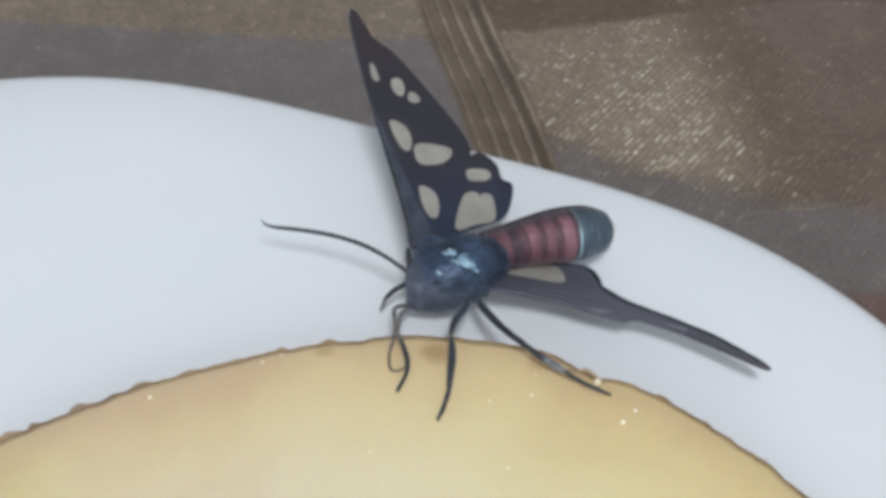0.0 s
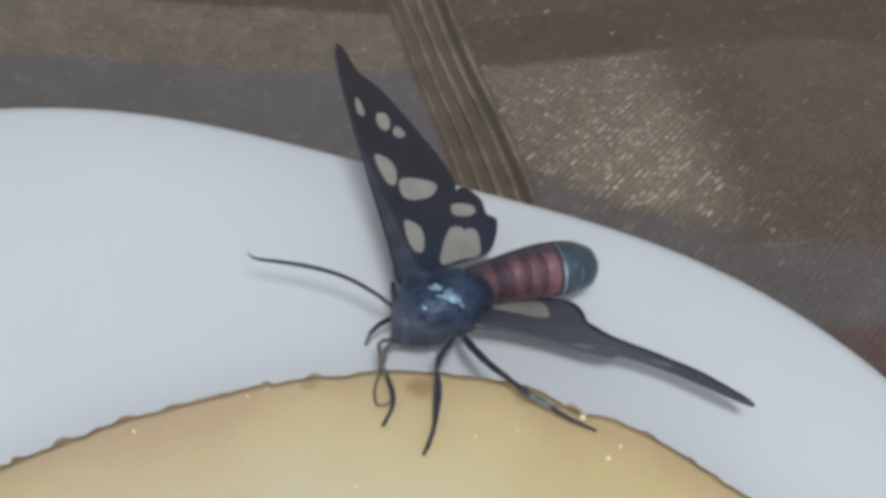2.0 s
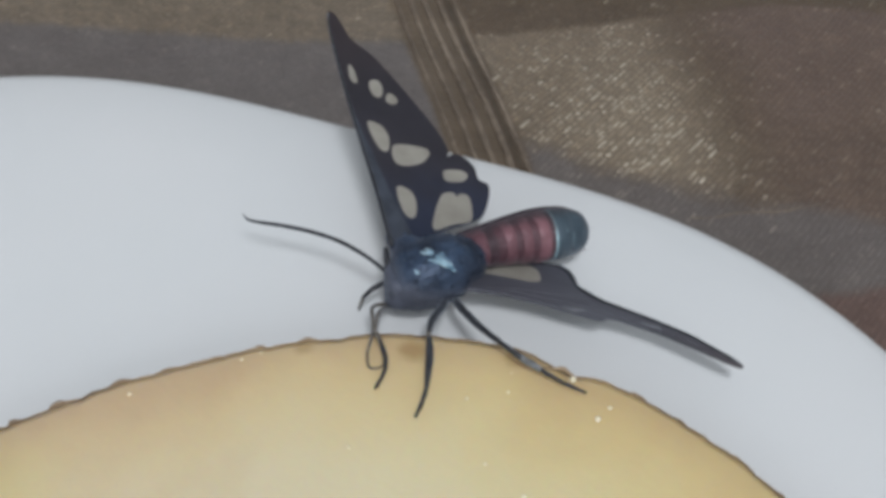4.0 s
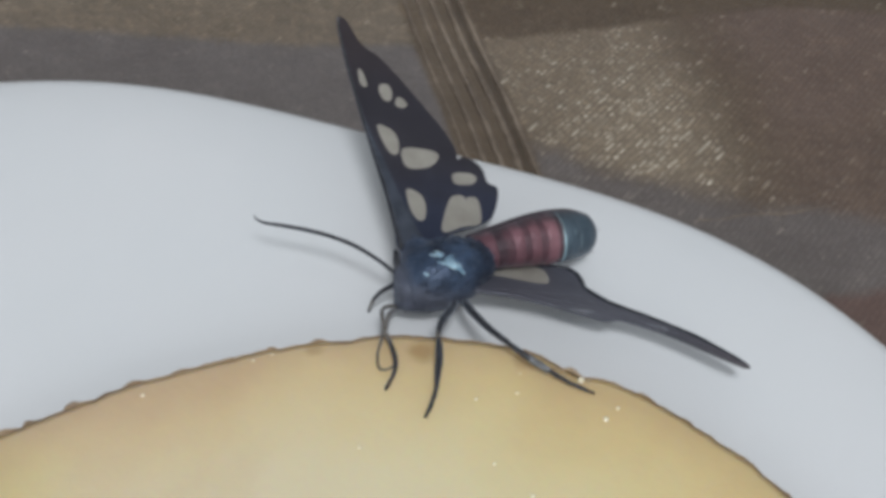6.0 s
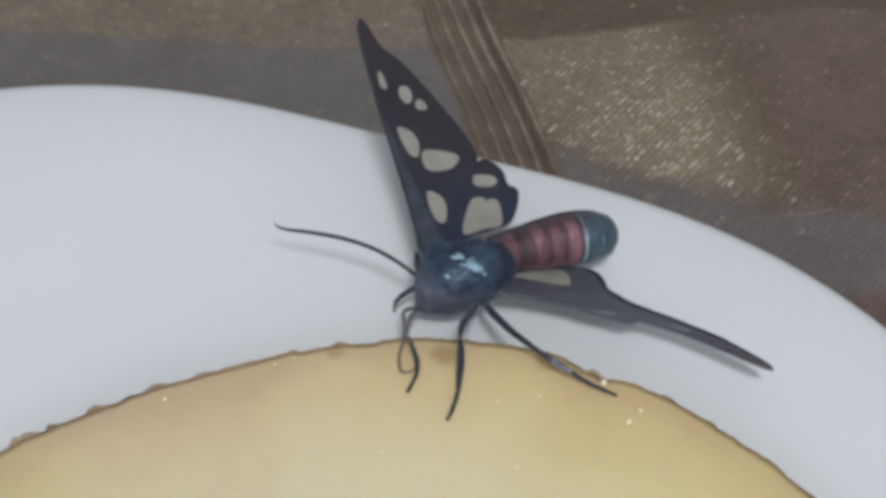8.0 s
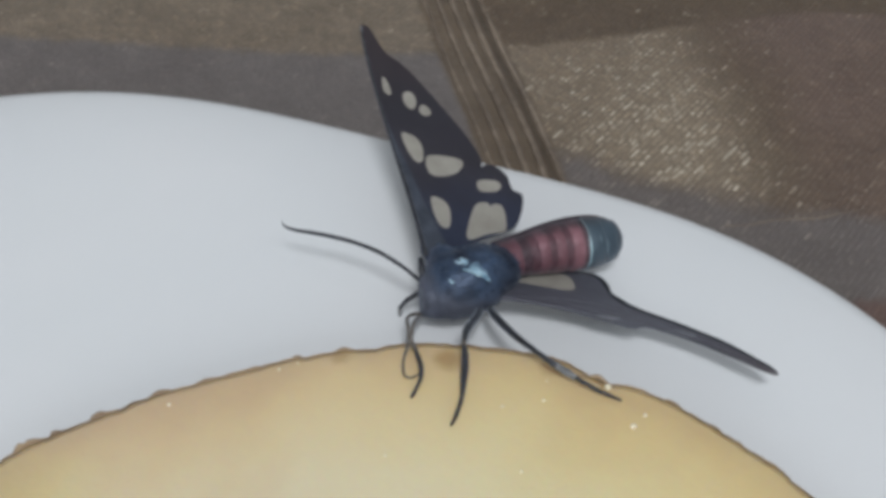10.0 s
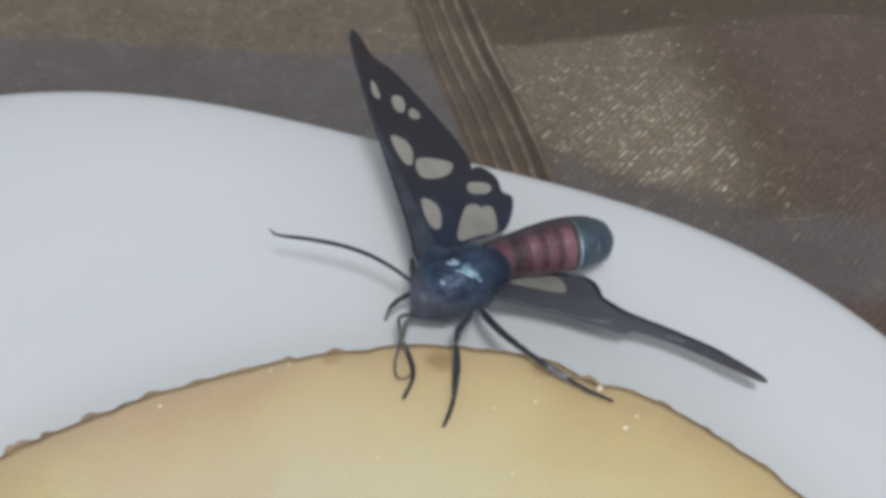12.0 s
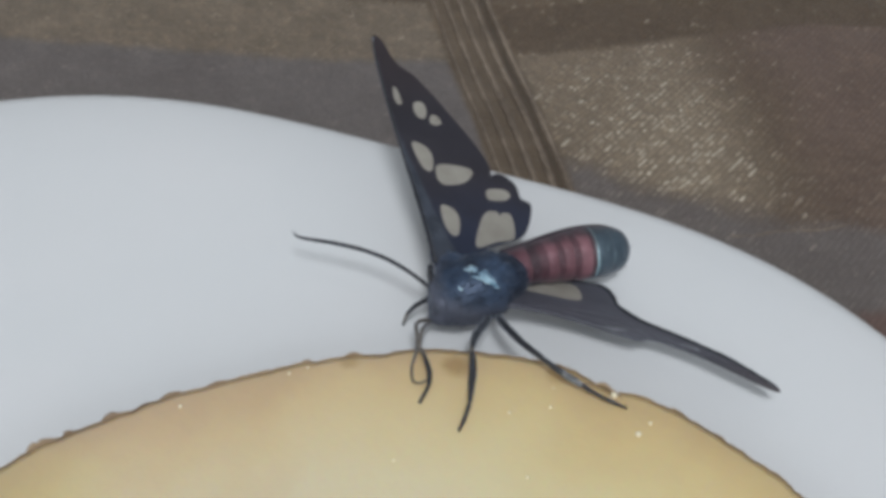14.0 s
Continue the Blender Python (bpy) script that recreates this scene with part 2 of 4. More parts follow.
def mat_droplet():
    m = Nodes("dried_juice")
    # the pale base colour carries part of the beads' glints
    return m.set(Base_Color=(0.90, 0.82, 0.60), Roughness=0.18, IOR=1.7)


def mat_wing(name, dark, bright, sheen, root):
    """Wing scales in short rows along the wing."""
    m = Nodes(name)
    co = m.coords()
    rows = m.tree.nodes.new("ShaderNodeMapping")
    rows.inputs["Scale"].default_value = (0.5, 1.0, 1.0)
    m.link(co, rows.inputs[0])
    n, fine = m.noise(380.0, 4, vector=rows.outputs[0]), m.noise(5000.0, 2, vector=rows.outputs[0])
    dust = m.step(m.noise(170.0, 3, vector=co), 0.35, 0.68)
    col = m.mix(dust, m.ramp(n, [(0.3, dark), (0.75, tuple((a + b) / 2 for a, b in zip(dark, bright)))]), m.ramp(n, [(0.3, tuple((a + b) / 2 for a, b in zip(dark, bright))), (0.75, bright)]))
    along = m.tree.nodes.new("ShaderNodeSeparateXYZ")
    m.link(co, along.inputs[0])
    reach = m.math("ADD", along.outputs[0], m.math("MULTIPLY", m.math("SUBTRACT", m.noise(260.0, 3, vector=co), 0.5), 0.005))
    # root tints the wing base; on WING it paints in a blue sheen
    col = m.mix(m.step(reach, 0.0005, 0.0085), m.mix(1.0, col, root, "MULTIPLY"), col)
    col = m.mix(m.step(reach, 0.0120, 0.0190), col, m.mix(1.0, col, (1.25, 0.98, 0.82), "MULTIPLY"))
    m.bump(m.math("ADD", fine, n), 0.3, 0.00006)
    return m.set(Base_Color=col, Roughness=m.ramp(n, [(0.3, (0.46, 0.46, 0.46)), (0.7, (0.62, 0.62, 0.62))]), Specular_IOR_Level=0.4, Sheen_Weight=sheen, Sheen_Roughness=0.35, Sheen_Tint=(0.80, 0.82, 1.0))


def mat_window():
    """Clear spots of the wing: a smoky membrane that half lets the light through."""
    m = Nodes("wing_membrane")
    n = m.noise(900.0, 3)
    col = m.ramp(n, [(0.3, (0.46, 0.437, 0.385)), (0.7, (0.56, 0.538, 0.482))])
    m.set(Base_Color=col, Roughness=0.4, Specular_IOR_Level=0.3)
    thin = m.add("ShaderNodeBsdfTranslucent")
    m.link(col, thin.inputs["Color"])
    clear = m.add("ShaderNodeBsdfTransparent", Color=(0.75, 0.72, 0.66, 1))
    a, b = m.tree.nodes.new("ShaderNodeMixShader"), m.tree.nodes.new("ShaderNodeMixShader")
    a.inputs[0].default_value, b.inputs[0].default_value = 0.25, 0.24
    m.link(m.bsdf.outputs[0], a.inputs[1]), m.link(thin.outputs[0], a.inputs[2])
    m.link(a.outputs[0], b.inputs[1]), m.link(clear.outputs[0], b.inputs[2])
    m.link(b.outputs[0], m.out.inputs["Surface"])
    return m.mat


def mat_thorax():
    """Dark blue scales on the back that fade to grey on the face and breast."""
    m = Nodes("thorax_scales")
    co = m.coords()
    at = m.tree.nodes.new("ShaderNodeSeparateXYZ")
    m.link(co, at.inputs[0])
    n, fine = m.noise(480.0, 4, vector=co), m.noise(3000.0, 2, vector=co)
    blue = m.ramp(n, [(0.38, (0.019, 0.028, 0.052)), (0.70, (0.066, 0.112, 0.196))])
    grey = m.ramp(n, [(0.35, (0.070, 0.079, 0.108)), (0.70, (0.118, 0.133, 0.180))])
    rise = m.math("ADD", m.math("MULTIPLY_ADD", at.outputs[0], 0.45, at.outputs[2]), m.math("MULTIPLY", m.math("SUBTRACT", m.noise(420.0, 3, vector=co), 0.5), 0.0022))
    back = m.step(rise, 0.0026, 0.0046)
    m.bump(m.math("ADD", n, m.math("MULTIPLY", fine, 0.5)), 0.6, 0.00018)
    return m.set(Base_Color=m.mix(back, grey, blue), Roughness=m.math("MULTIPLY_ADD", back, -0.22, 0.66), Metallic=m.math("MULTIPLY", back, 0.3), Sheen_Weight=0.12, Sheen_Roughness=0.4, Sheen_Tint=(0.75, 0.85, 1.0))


def mat_gloss(name, dark, bright, rough=0.35, metal=0.5, scale=900.0, low=0.42, high=0.68):
    """Iridescent scaled cuticle."""
    m = Nodes(name)
    n, fine = m.noise(scale, 4), m.noise(scale * 5, 2)
    m.bump(m.math("ADD", n, m.math("MULTIPLY", fine, 0.5)), 0.6, 0.00018)
    return m.set(Base_Color=m.ramp(n, [(low, dark), (high, bright)]), Roughness=rough, Metallic=metal, Sheen_Weight=0.45, Sheen_Roughness=0.35, Sheen_Tint=(0.75, 0.85, 1.0))


def mat_plate(name, dark, bright, back=(0.030, 0.026, 0.034), rough=0.48, metal=0.1, start=0.0009, end=0.0016):
    """A plate of the abdomen: its dye runs out into black scales on the back and is rubbed pale in places."""
    m = Nodes(name)
    co = m.coords()
    place = m.tree.nodes.new("ShaderNodeVectorMath")
    place.operation = "SUBTRACT"
    place.inputs[1].default_value = (0.0019, 0.00175, 0.00315)
    rise = m.tree.nodes.new("ShaderNodeVectorMath")
    rise.operation = "DOT_PRODUCT"
    rise.inputs[1].default_value = (-0.239, 0.748, 0.619)
    m.link(co, place.inputs[0])
    m.link(place.outputs[0], rise.inputs[0])
    n, fine = m.noise(750.0, 4, vector=co), m.noise(3800.0, 2, vector=co)
    edge = m.math("ADD", rise.outputs["Value"], m.math("MULTIPLY", m.math("SUBTRACT", m.noise(900.0, 3, vector=co), 0.5), 0.0009))
    along = m.tree.nodes.new("ShaderNodeVectorMath")
    along.operation = "DOT_PRODUCT"
    along.inputs[1].default_value = (0.905, 0.414, -0.100)
    m.link(place.outputs[0], along.inputs[0])
    dye = m.ramp(n, [(0.3, dark), (0.72, bright)])
    dye = m.mix(m.step(along.outputs["Value"], 0.0, 0.0055), m.mix(1.0, dye, (0.66, 0.60, 0.66), "MULTIPLY"), dye)
    col = m.mix(m.math("MULTIPLY", m.step(edge, start, end), 0.7), dye, back)
    m.bump(m.math("ADD", n, m.math("MULTIPLY", fine, 0.5)), 0.6, 0.00018)
    return m.set(Base_Color=col, Roughness=rough, Metallic=metal, Sheen_Weight=0.2, Sheen_Roughness=0.4, Sheen_Tint=(0.85, 0.85, 0.95))


WALL_PAINT = mat_plain_wall("wall_paint", (0.86, 0.87, 0.88))
CEILING_PAINT = mat_plain_wall("ceiling_paint", (0.90, 0.90, 0.90))
FLOOR_TILE = mat_plain_wall("floor_tile", (0.62, 0.60, 0.57))
TABLE_WOOD = mat_plain_wall("table_wood", (0.22, 0.13, 0.07))
PANE_GLASS = mat_pane()
GLAZE = mat_glaze()
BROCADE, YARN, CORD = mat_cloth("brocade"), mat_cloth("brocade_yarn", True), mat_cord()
FLESH, SKIN, JUICE = mat_flesh(), mat_skin(), mat_droplet()
WING = mat_wing("dark_wing_scales", (0.018, 0.016, 0.022), (0.034, 0.031, 0.042), 0.45, (0.90, 1.35, 2.0))
# lighter copy of WING: the near wings' grazing sheen put into the colour
LIT_WING = mat_wing("lit_wing_scales", (0.054, 0.054, 0.064), (0.094, 0.099, 0.118), 1.0, (0.86, 0.86, 0.90))
MEMBRANE = mat_window()
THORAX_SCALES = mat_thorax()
HEAD_GREY = mat_gloss("head_scales", (0.034, 0.038, 0.052), (0.062, 0.070, 0.094), 0.68, 0.0, 900.0)
ABDOMEN_RED = mat_plate("abdomen_red", (0.128, 0.056, 0.068), (0.262, 0.126, 0.146))
ABDOMEN_DARK = mat_plate("abdomen_dark", (0.050, 0.028, 0.036), (0.104, 0.056, 0.068))
ABDOMEN_MAROON = mat_plate("abdomen_maroon", (0.072, 0.032, 0.041), (0.142, 0.065, 0.079))
ABDOMEN_TEAL = mat_plate("abdomen_teal", (0.044, 0.068, 0.090), (0.086, 0.124, 0.156), (0.040, 0.046, 0.058), 0.42, 0.2)
RING_PALE = mat_plate("pale_ring", (0.22, 0.38, 0.44), (0.46, 0.66, 0.70), (0.050, 0.056, 0.068), 0.35, 0.2, -0.0004, 0.0006)
MARK_PALE = mat_gloss("pale_scales", (0.11, 0.17, 0.20), (0.22, 0.31, 0.35), 0.4, 0.2, 900.0)
SHEEN_BLUE = mat_gloss("sheen_blue", (0.034, 0.042, 0.058), (0.060, 0.072, 0.098), 0.5, 0.1, 700.0)
HIGHLIGHT = mat_gloss("highlight_scales", (0.10, 0.22, 0.34), (0.58, 0.80, 0.90), 0.28, 0.35, 1500.0, 0.36, 0.62)
LEG_BLACK = mat_gloss("leg_black", (0.016, 0.017, 0.022), (0.036, 0.040, 0.050), 0.45, 0.05, 1500.0)
LEG_BROWN = mat_gloss("leg_brown", (0.09, 0.075, 0.06), (0.19, 0.165, 0.135), 0.5, 0.0, 1500.0)
LEG_PALE = mat_gloss("leg_pale", (0.12, 0.125, 0.13), (0.27, 0.28, 0.29), 0.5, 0.0, 1500.0)
SHEEN_PALE = mat_gloss("pale_sheen", (0.13, 0.135, 0.15), (0.26, 0.27, 0.29), 0.5, 0.0, 1500.0)
EYE = mat_gloss("eye_black", (0.016, 0.017, 0.022), (0.030, 0.032, 0.040), 0.35, 0.0, 2500.0)


# ---- mesh helpers (millimetres) ----
def part(name, bm, material, parent=None, label="", smooth=True, at=None):
    bmesh.ops.recalc_face_normals(bm, faces=bm.faces)
    me = bpy.data.meshes.new(name)
    bm.to_mesh(me)
    bm.free()
    me.materials.append(material)
    if smooth:
        me.polygons.foreach_set("use_smooth", [True] * len(me.polygons))
    ob = new(name, me)
    if parent is not None:
        ob.parent = parent
    if at is not None:
        ob.matrix_basis = at
    return tagged(ob, label)


def curve_through(points, steps=6):
    """Catmull-Rom points through the given ones."""
    pts = [Vector(p) for p in points]
    pts = [2 * pts[0] - pts[1], *pts, 2 * pts[-1] - pts[-2]]
    out = []
    for i in range(1, len(pts) - 2):
        a, b, c, d = pts[i - 1:i + 3]
        for s in range(steps):
            t = s / steps
            out.append(0.5 * (2 * b + (c - a) * t + (2 * a - 5 * b + 4 * c - d) * t * t + (3 * b - a - 3 * c + d) * t ** 3))
    return out + [pts[-2]]


def blend(values, t):
    """Value at t from 0 to 1 along a list of evenly spaced values."""
    s = t * (len(values) - 1)
    i = min(int(s), len(values) - 2)
    return values[i] + (values[i + 1] - values[i]) * (s - i)


def tube(points, radii, sides=10, steps=6, bm=None, closed=True, wobble=0.0):
    """A tapering round tube through points; mm."""
    bm = bm or bmesh.new()
    path = curve_through(points, steps)
    up = Vector((0, 0, 1))
    rings = []
    for i, p in enumerate(path):
        d = (path[min(i + 1, len(path) - 1)] - path[max(i - 1, 0)]).normalized()
        a = d.cross(up)
        a = (a if a.length > 0.05 else d.cross(Vector((0, 1, 0)))).normalized()
        b = a.cross(d)
        r = blend(radii, i / (len(path) - 1))
        ring = []
        for k in range(sides):
            w = 2 * math.pi * k / sides
            q = r * (1 + wobble * noise.noise(p * 2.1 + a * math.cos(w) * 1.7 + b * math.sin(w) * 1.7))
            ring.append(bm.verts.new((p + (a * math.cos(w) + b * math.sin(w)) * q) * MM))
        rings.append(ring)
    for r0, r1 in zip(rings, rings[1:]):
        for k in range(sides):
            bm.faces.new((r0[k], r0[(k + 1) % sides], r1[(k + 1) % sides], r1[k]))
    if closed:
        bm.faces.new(rings[0]), bm.faces.new(rings[-1])
    return bm


def ellipsoid(centre, radii, yaw=0.0, pitch=0.0, bumpy=0.0, fine=24, bm=None, square=1.0):
    bm = bm or bmesh.new()
    m = pose(*[c * MM for c in centre], 0, pitch, yaw) @ Matrix.Diagonal((*[r * MM for r in radii], 1))
    made = bmesh.ops.create_uvsphere(bm, u_segments=fine, v_segments=fine * 2 // 3, radius=1.0)["verts"]
    for v in made:
        v.co = Vector([math.copysign(abs(c) ** square, c) for c in v.co])
        v.co = v.co * (1 + bumpy * noise.noise(v.co * 2.6 + Vector(centre)))
    bmesh.ops.transform(bm, matrix=m, verts=made)
    return bm


def smooth_loop(points, steps=4):
    """A closed smooth outline through 2D points."""
    n = len(points)
    out = []
    for i in range(n):
        a, b, c, d = (Vector(points[(i + k) % n]) for k in (-1, 0, 1, 2))
        for s in range(steps):
            t = s / steps
            out.append(0.5 * (2 * b + (c - a) * t + (2 * a - 5 * b + 4 * c - d) * t * t + (3 * b - a - 3 * c + d) * t ** 3))
    return out


def sheet(outline, holes=(), thick=0.05, lift=0.0, camber=0.0):
    """A thin plate in the xy plane with holes in it."""
    bm = bmesh.new()
    for loop in (outline, *holes):
        vs = [bm.verts.new((p.x * MM, p.y * MM, lift * MM)) for p in loop]
        for a, b in zip(vs, vs[1:] + vs[:1]):
            bm.edges.new((a, b))
    bmesh.ops.triangle_fill(bm, use_beauty=True, use_dissolve=False, edges=bm.edges[:])
    made = bmesh.ops.extrude_face_region(bm, geom=bm.faces[:])
    for v in made["geom"]:
        if isinstance(v, bmesh.types.BMVert):
            v.co.z += thick * MM
    for v in bm.verts:
        v.co.z += camber * (v.co.y / MM) ** 2 * MM
    return bm


def axes(origin, u, v):
    """Pose with its x along u and its y along v; mm."""
    u = Vector(u).normalized()
    w = u.cross(Vector(v)).normalized()
    v = w.cross(u)
    return Matrix.Translation(Vector(origin) * MM) @ Matrix((u, v, w)).transposed().to_4x4()


# ---- the room that closes the place ----
def slab(name, x0, x1, y0, y1, z0, z1, material, label, category):
    bm = bmesh.new()
    bmesh.ops.create_cube(bm, size=1.0)
    for v in bm.verts:
        v.co = Vector(((x0 + x1) / 2 + v.co.x * (x1 - x0), (y0 + y1) / 2 + v.co.y * (y1 - y0), (z0 + z1) / 2 + v.co.z * (z1 - z0)))
    return tagged(part(name, bm, material, smooth=False), label, category, kind="structure")


slab("floor", -2.0, 2.0, -2.0, 2.0, -0.87, -0.77, FLOOR_TILE, "plain matt pale grey floor of the room", "floor")
slab("ceiling", -2.1, 2.1, -2.1, 2.1, 1.85, 1.95, CEILING_PAINT, "plain white painted ceiling of the room", "ceiling")
slab("wall_north", -2.1, 2.1, 2.0, 2.1, -0.77, 1.85, WALL_PAINT, "plain pale painted wall of the room", "wall")
slab("wall_east", 2.0, 2.1, -2.0, 2.0, -0.77, 1.85, WALL_PAINT, "plain pale painted wall of the room", "wall")
slab("wall_west", -2.1, -2.0, -2.0, 2.0, -0.77, 1.85, WALL_PAINT, "plain pale painted wall of the room", "wall")



def box(bm, x0, x1, y0, y1, z0, z1):
    made = bmesh.ops.create_cube(bm, size=1.0)["verts"]
    for v in made:
        v.co = Vector(((x0 + x1) / 2 + v.co.x * (x1 - x0), (y0 + y1) / 2 + v.co.y * (y1 - y0), (z0 + z1) / 2 + v.co.z * (z1 - z0)))
    return bm


def window_wall():
    """The unseen wall behind the camera, with a wide window added for fill light."""
    bm = bmesh.new()
    box(bm, -2.1, -1.2, -2.1, -2.0, -0.77, 1.85), box(bm, 1.2, 2.1, -2.1, -2.0, -0.77, 1.85)
    box(bm, -1.2, 1.2, -2.1, -2.0, -0.77, 0.40), box(bm, -1.2, 1.2, -2.1, -2.0, 1.70, 1.85)
    tagged(part("wall_south", bm, WALL_PAINT, smooth=False), "plain pale painted wall with a window opening", "wall", kind="structure")
    window = tagged(new("window_1"), "wide white framed window, unseen, added for fill light", "window", kind="structure")
    frame_bm = bmesh.new()
    for x in (-1.175, 0.0, 1.175):
        box(frame_bm, x - 0.025, x + 0.025, -2.098, -2.072, 0.40, 1.70)
    for x in (-0.5875, 0.5875):
        for z in (0.425, 1.675):
            box(frame_bm, x - 0.5625, x + 0.5625, -2.098, -2.072, z - 0.025, z + 0.025)
    part("window_frame", frame_bm, CEILING_PAINT, window, smooth=False)
    for x in (-0.5875, 0.5875):
        pane = part("pane", box(bmesh.new(), x - 0.5625, x + 0.5625, -2.088, -2.084, 0.45, 1.65), PANE_GLASS, window, smooth=False)
        pane.visible_shadow = False


window_wall()

CLOTH_Z = -16.0


# ---- table and cloth ----
def table():
    t = tagged(new("table"), "plain brown wooden table under the brocade cloth", "table")
    t.location = (0, 0, -0.77)
    top = bmesh.new()
    bmesh.ops.create_cube(top, size=1.0)
    bmesh.ops.transform(top, matrix=Matrix.Translation((0, 0, 0.77 - 0.018 - 0.0148)) @ Matrix.Diagonal((1.1, 0.76, 0.030, 1)), verts=top.verts)
    bmesh.ops.bevel(top, geom=top.edges[:], offset=0.004, segments=2, affect="EDGES")
    part("tabletop", top, TABLE_WOOD, t, smooth=False)
    for sx in (-1, 1):
        for sy in (-1, 1):
            leg = bmesh.new()
            bmesh.ops.create_cone(leg, cap_ends=True, segments=20, radius1=0.022, radius2=0.032, depth=0.722)
            bmesh.ops.transform(leg, matrix=Matrix.Translation((sx * 0.48, sy * 0.31, 0.361)), verts=leg.verts)
            part("leg", leg, TABLE_WOOD, t)
    return t


def cloth_height(x, y):
    """Soft swell of the cloth, mm; flat under the plate's foot."""
    free = min(1.0, max(0.0, (math.hypot(x + 26.9, y + 47.9) - 45.0) / 20.0))
    swell = 0.55 * math.sin(0.11 * x + 0.05 * y + 0.4) + 0.4 * math.sin(0.19 * y - 0.06 * x + 1.0)
    return CLOTH_Z + free * (swell + 0.12 * noise.noise(Vector((x * 0.25, y * 0.25, 0))))


# cords of the strip: place across it and thickness
CORDS = ((10.35, 0.22), (11.73, 0.32), (13.17, 0.38), (14.66, 0.38), (16.10, 0.34))


def twisted_cord(offset, thick):
    """Two yarns laid round each other, aslant over the cloth."""
    bm = bmesh.new()
    for phase in (0.0, math.pi):
        pts = []
        for i in range(300):
            y = 2 + 0.27 * i
            w = phase + 2 * math.pi * y / 4.6 + 1.3 * noise.noise(Vector((offset, y * 0.3, 1)))
            x = offset - 0.240 * y + 0.10 * noise.noise(Vector((offset, y * 0.1, 0))) + thick * 0.14 * math.cos(w)
            pts.append((x, y, cloth_height(x, y) + thick * (0.05 + 0.22 * math.sin(w))))
        tube(pts, [thick * 0.72, thick * 0.72], 7, 1, bm, wobble=0.18)
    return bm


def twill_weave():
    """Raised yarns of uneven length in slanting twill rows, thick in the brocaded side of the cloth and flatter on the plain side."""
    rng = random.Random(11)
    way = Vector((math.cos(radians(52.4)), math.sin(radians(52.4))))
    side = Vector((-way.y, way.x))
    verts, faces = [], []
    for row in range(-150, 150):
        s = -70.0 + rng.uniform(0, 2)
        while s < 130:
            half = rng.choice((0.20, 0.26, 0.32, 0.4, 0.5, 0.7)) * rng.uniform(0.85, 1.15)
            if row * 0.52 * side.y + s * way.y < 38:
                half *= 2.0  # longer floats towards the russet side
            c = side * (row * 0.52 + 0.30 * noise.noise(Vector((row * 0.21, s * 0.12, 7))) + rng.uniform(-0.04, 0.04)) + way * (s + half)
            s += 2 * half + rng.uniform(-0.05, 0.16)
            across = c.x + 0.240 * c.y
            if not (-54 < c.x < 56 and 10 < c.y < 76) or math.hypot(c.x + 27.66, c.y + 47.57) < 63 or 9.7 < across < 16.5:
                continue
            right = across > 13
            wide = rng.uniform(0.15, 0.22)
            high = rng.uniform(0.07, 0.18) if right else rng.uniform(0.02, 0.06)
            lean = rng.uniform(-0.4, 0.4)
            turn = Euler((0, 0, rng.gauss(0, 0.05))).to_matrix().to_2x2()
            d, p = turn @ way, turn @ side
            z0 = cloth_height(c.x, c.y)
            first = len(verts)
            for u, w, h in ((-1, 0, -0.02), (-0.6, 0.85, 0.75), (rng.uniform(-0.2, 0.2), 1.0, 1.0), (0.6, 0.85, 0.75), (1, 0, -0.02)):
                q = c + d * (half * u)
                if w == 0:
                    verts.append((q.x * MM, q.y * MM, (z0 + h) * MM))
                    continue
                for v, f in ((-1, -0.15), (-0.45 + lean * 0.3, 0.85), (0.45 + lean * 0.3, 0.85), (1, -0.15)):
                    e = q + p * (v * wide * w)
                    verts.append((e.x * MM, e.y * MM, (z0 + high * h * f + (lean * 0.05 * v if f > 0 else 0)) * MM))
            ring = [range(first + 1 + 4 * i, first + 5 + 4 * i) for i in range(3)]
            last = first + 13
            for j in range(3):
                faces.append((first, ring[0][j + 1], ring[0][j]))
                faces.append((last, ring[2][j], ring[2][j + 1]))
                for a, b in zip(ring, ring[1:]):
                    faces.append((a[j], a[j + 1], b[j + 1], b[j]))
    me = bpy.data.meshes.new("twill_weave")
    me.from_pydata(verts, [], faces)
    me.materials.append(YARN)
    me.polygons.foreach_set("use_smooth", [True] * len(me.polygons))
    return tagged(new("twill_weave", me), "raised twill yarns with gold thread", kind="stuff")


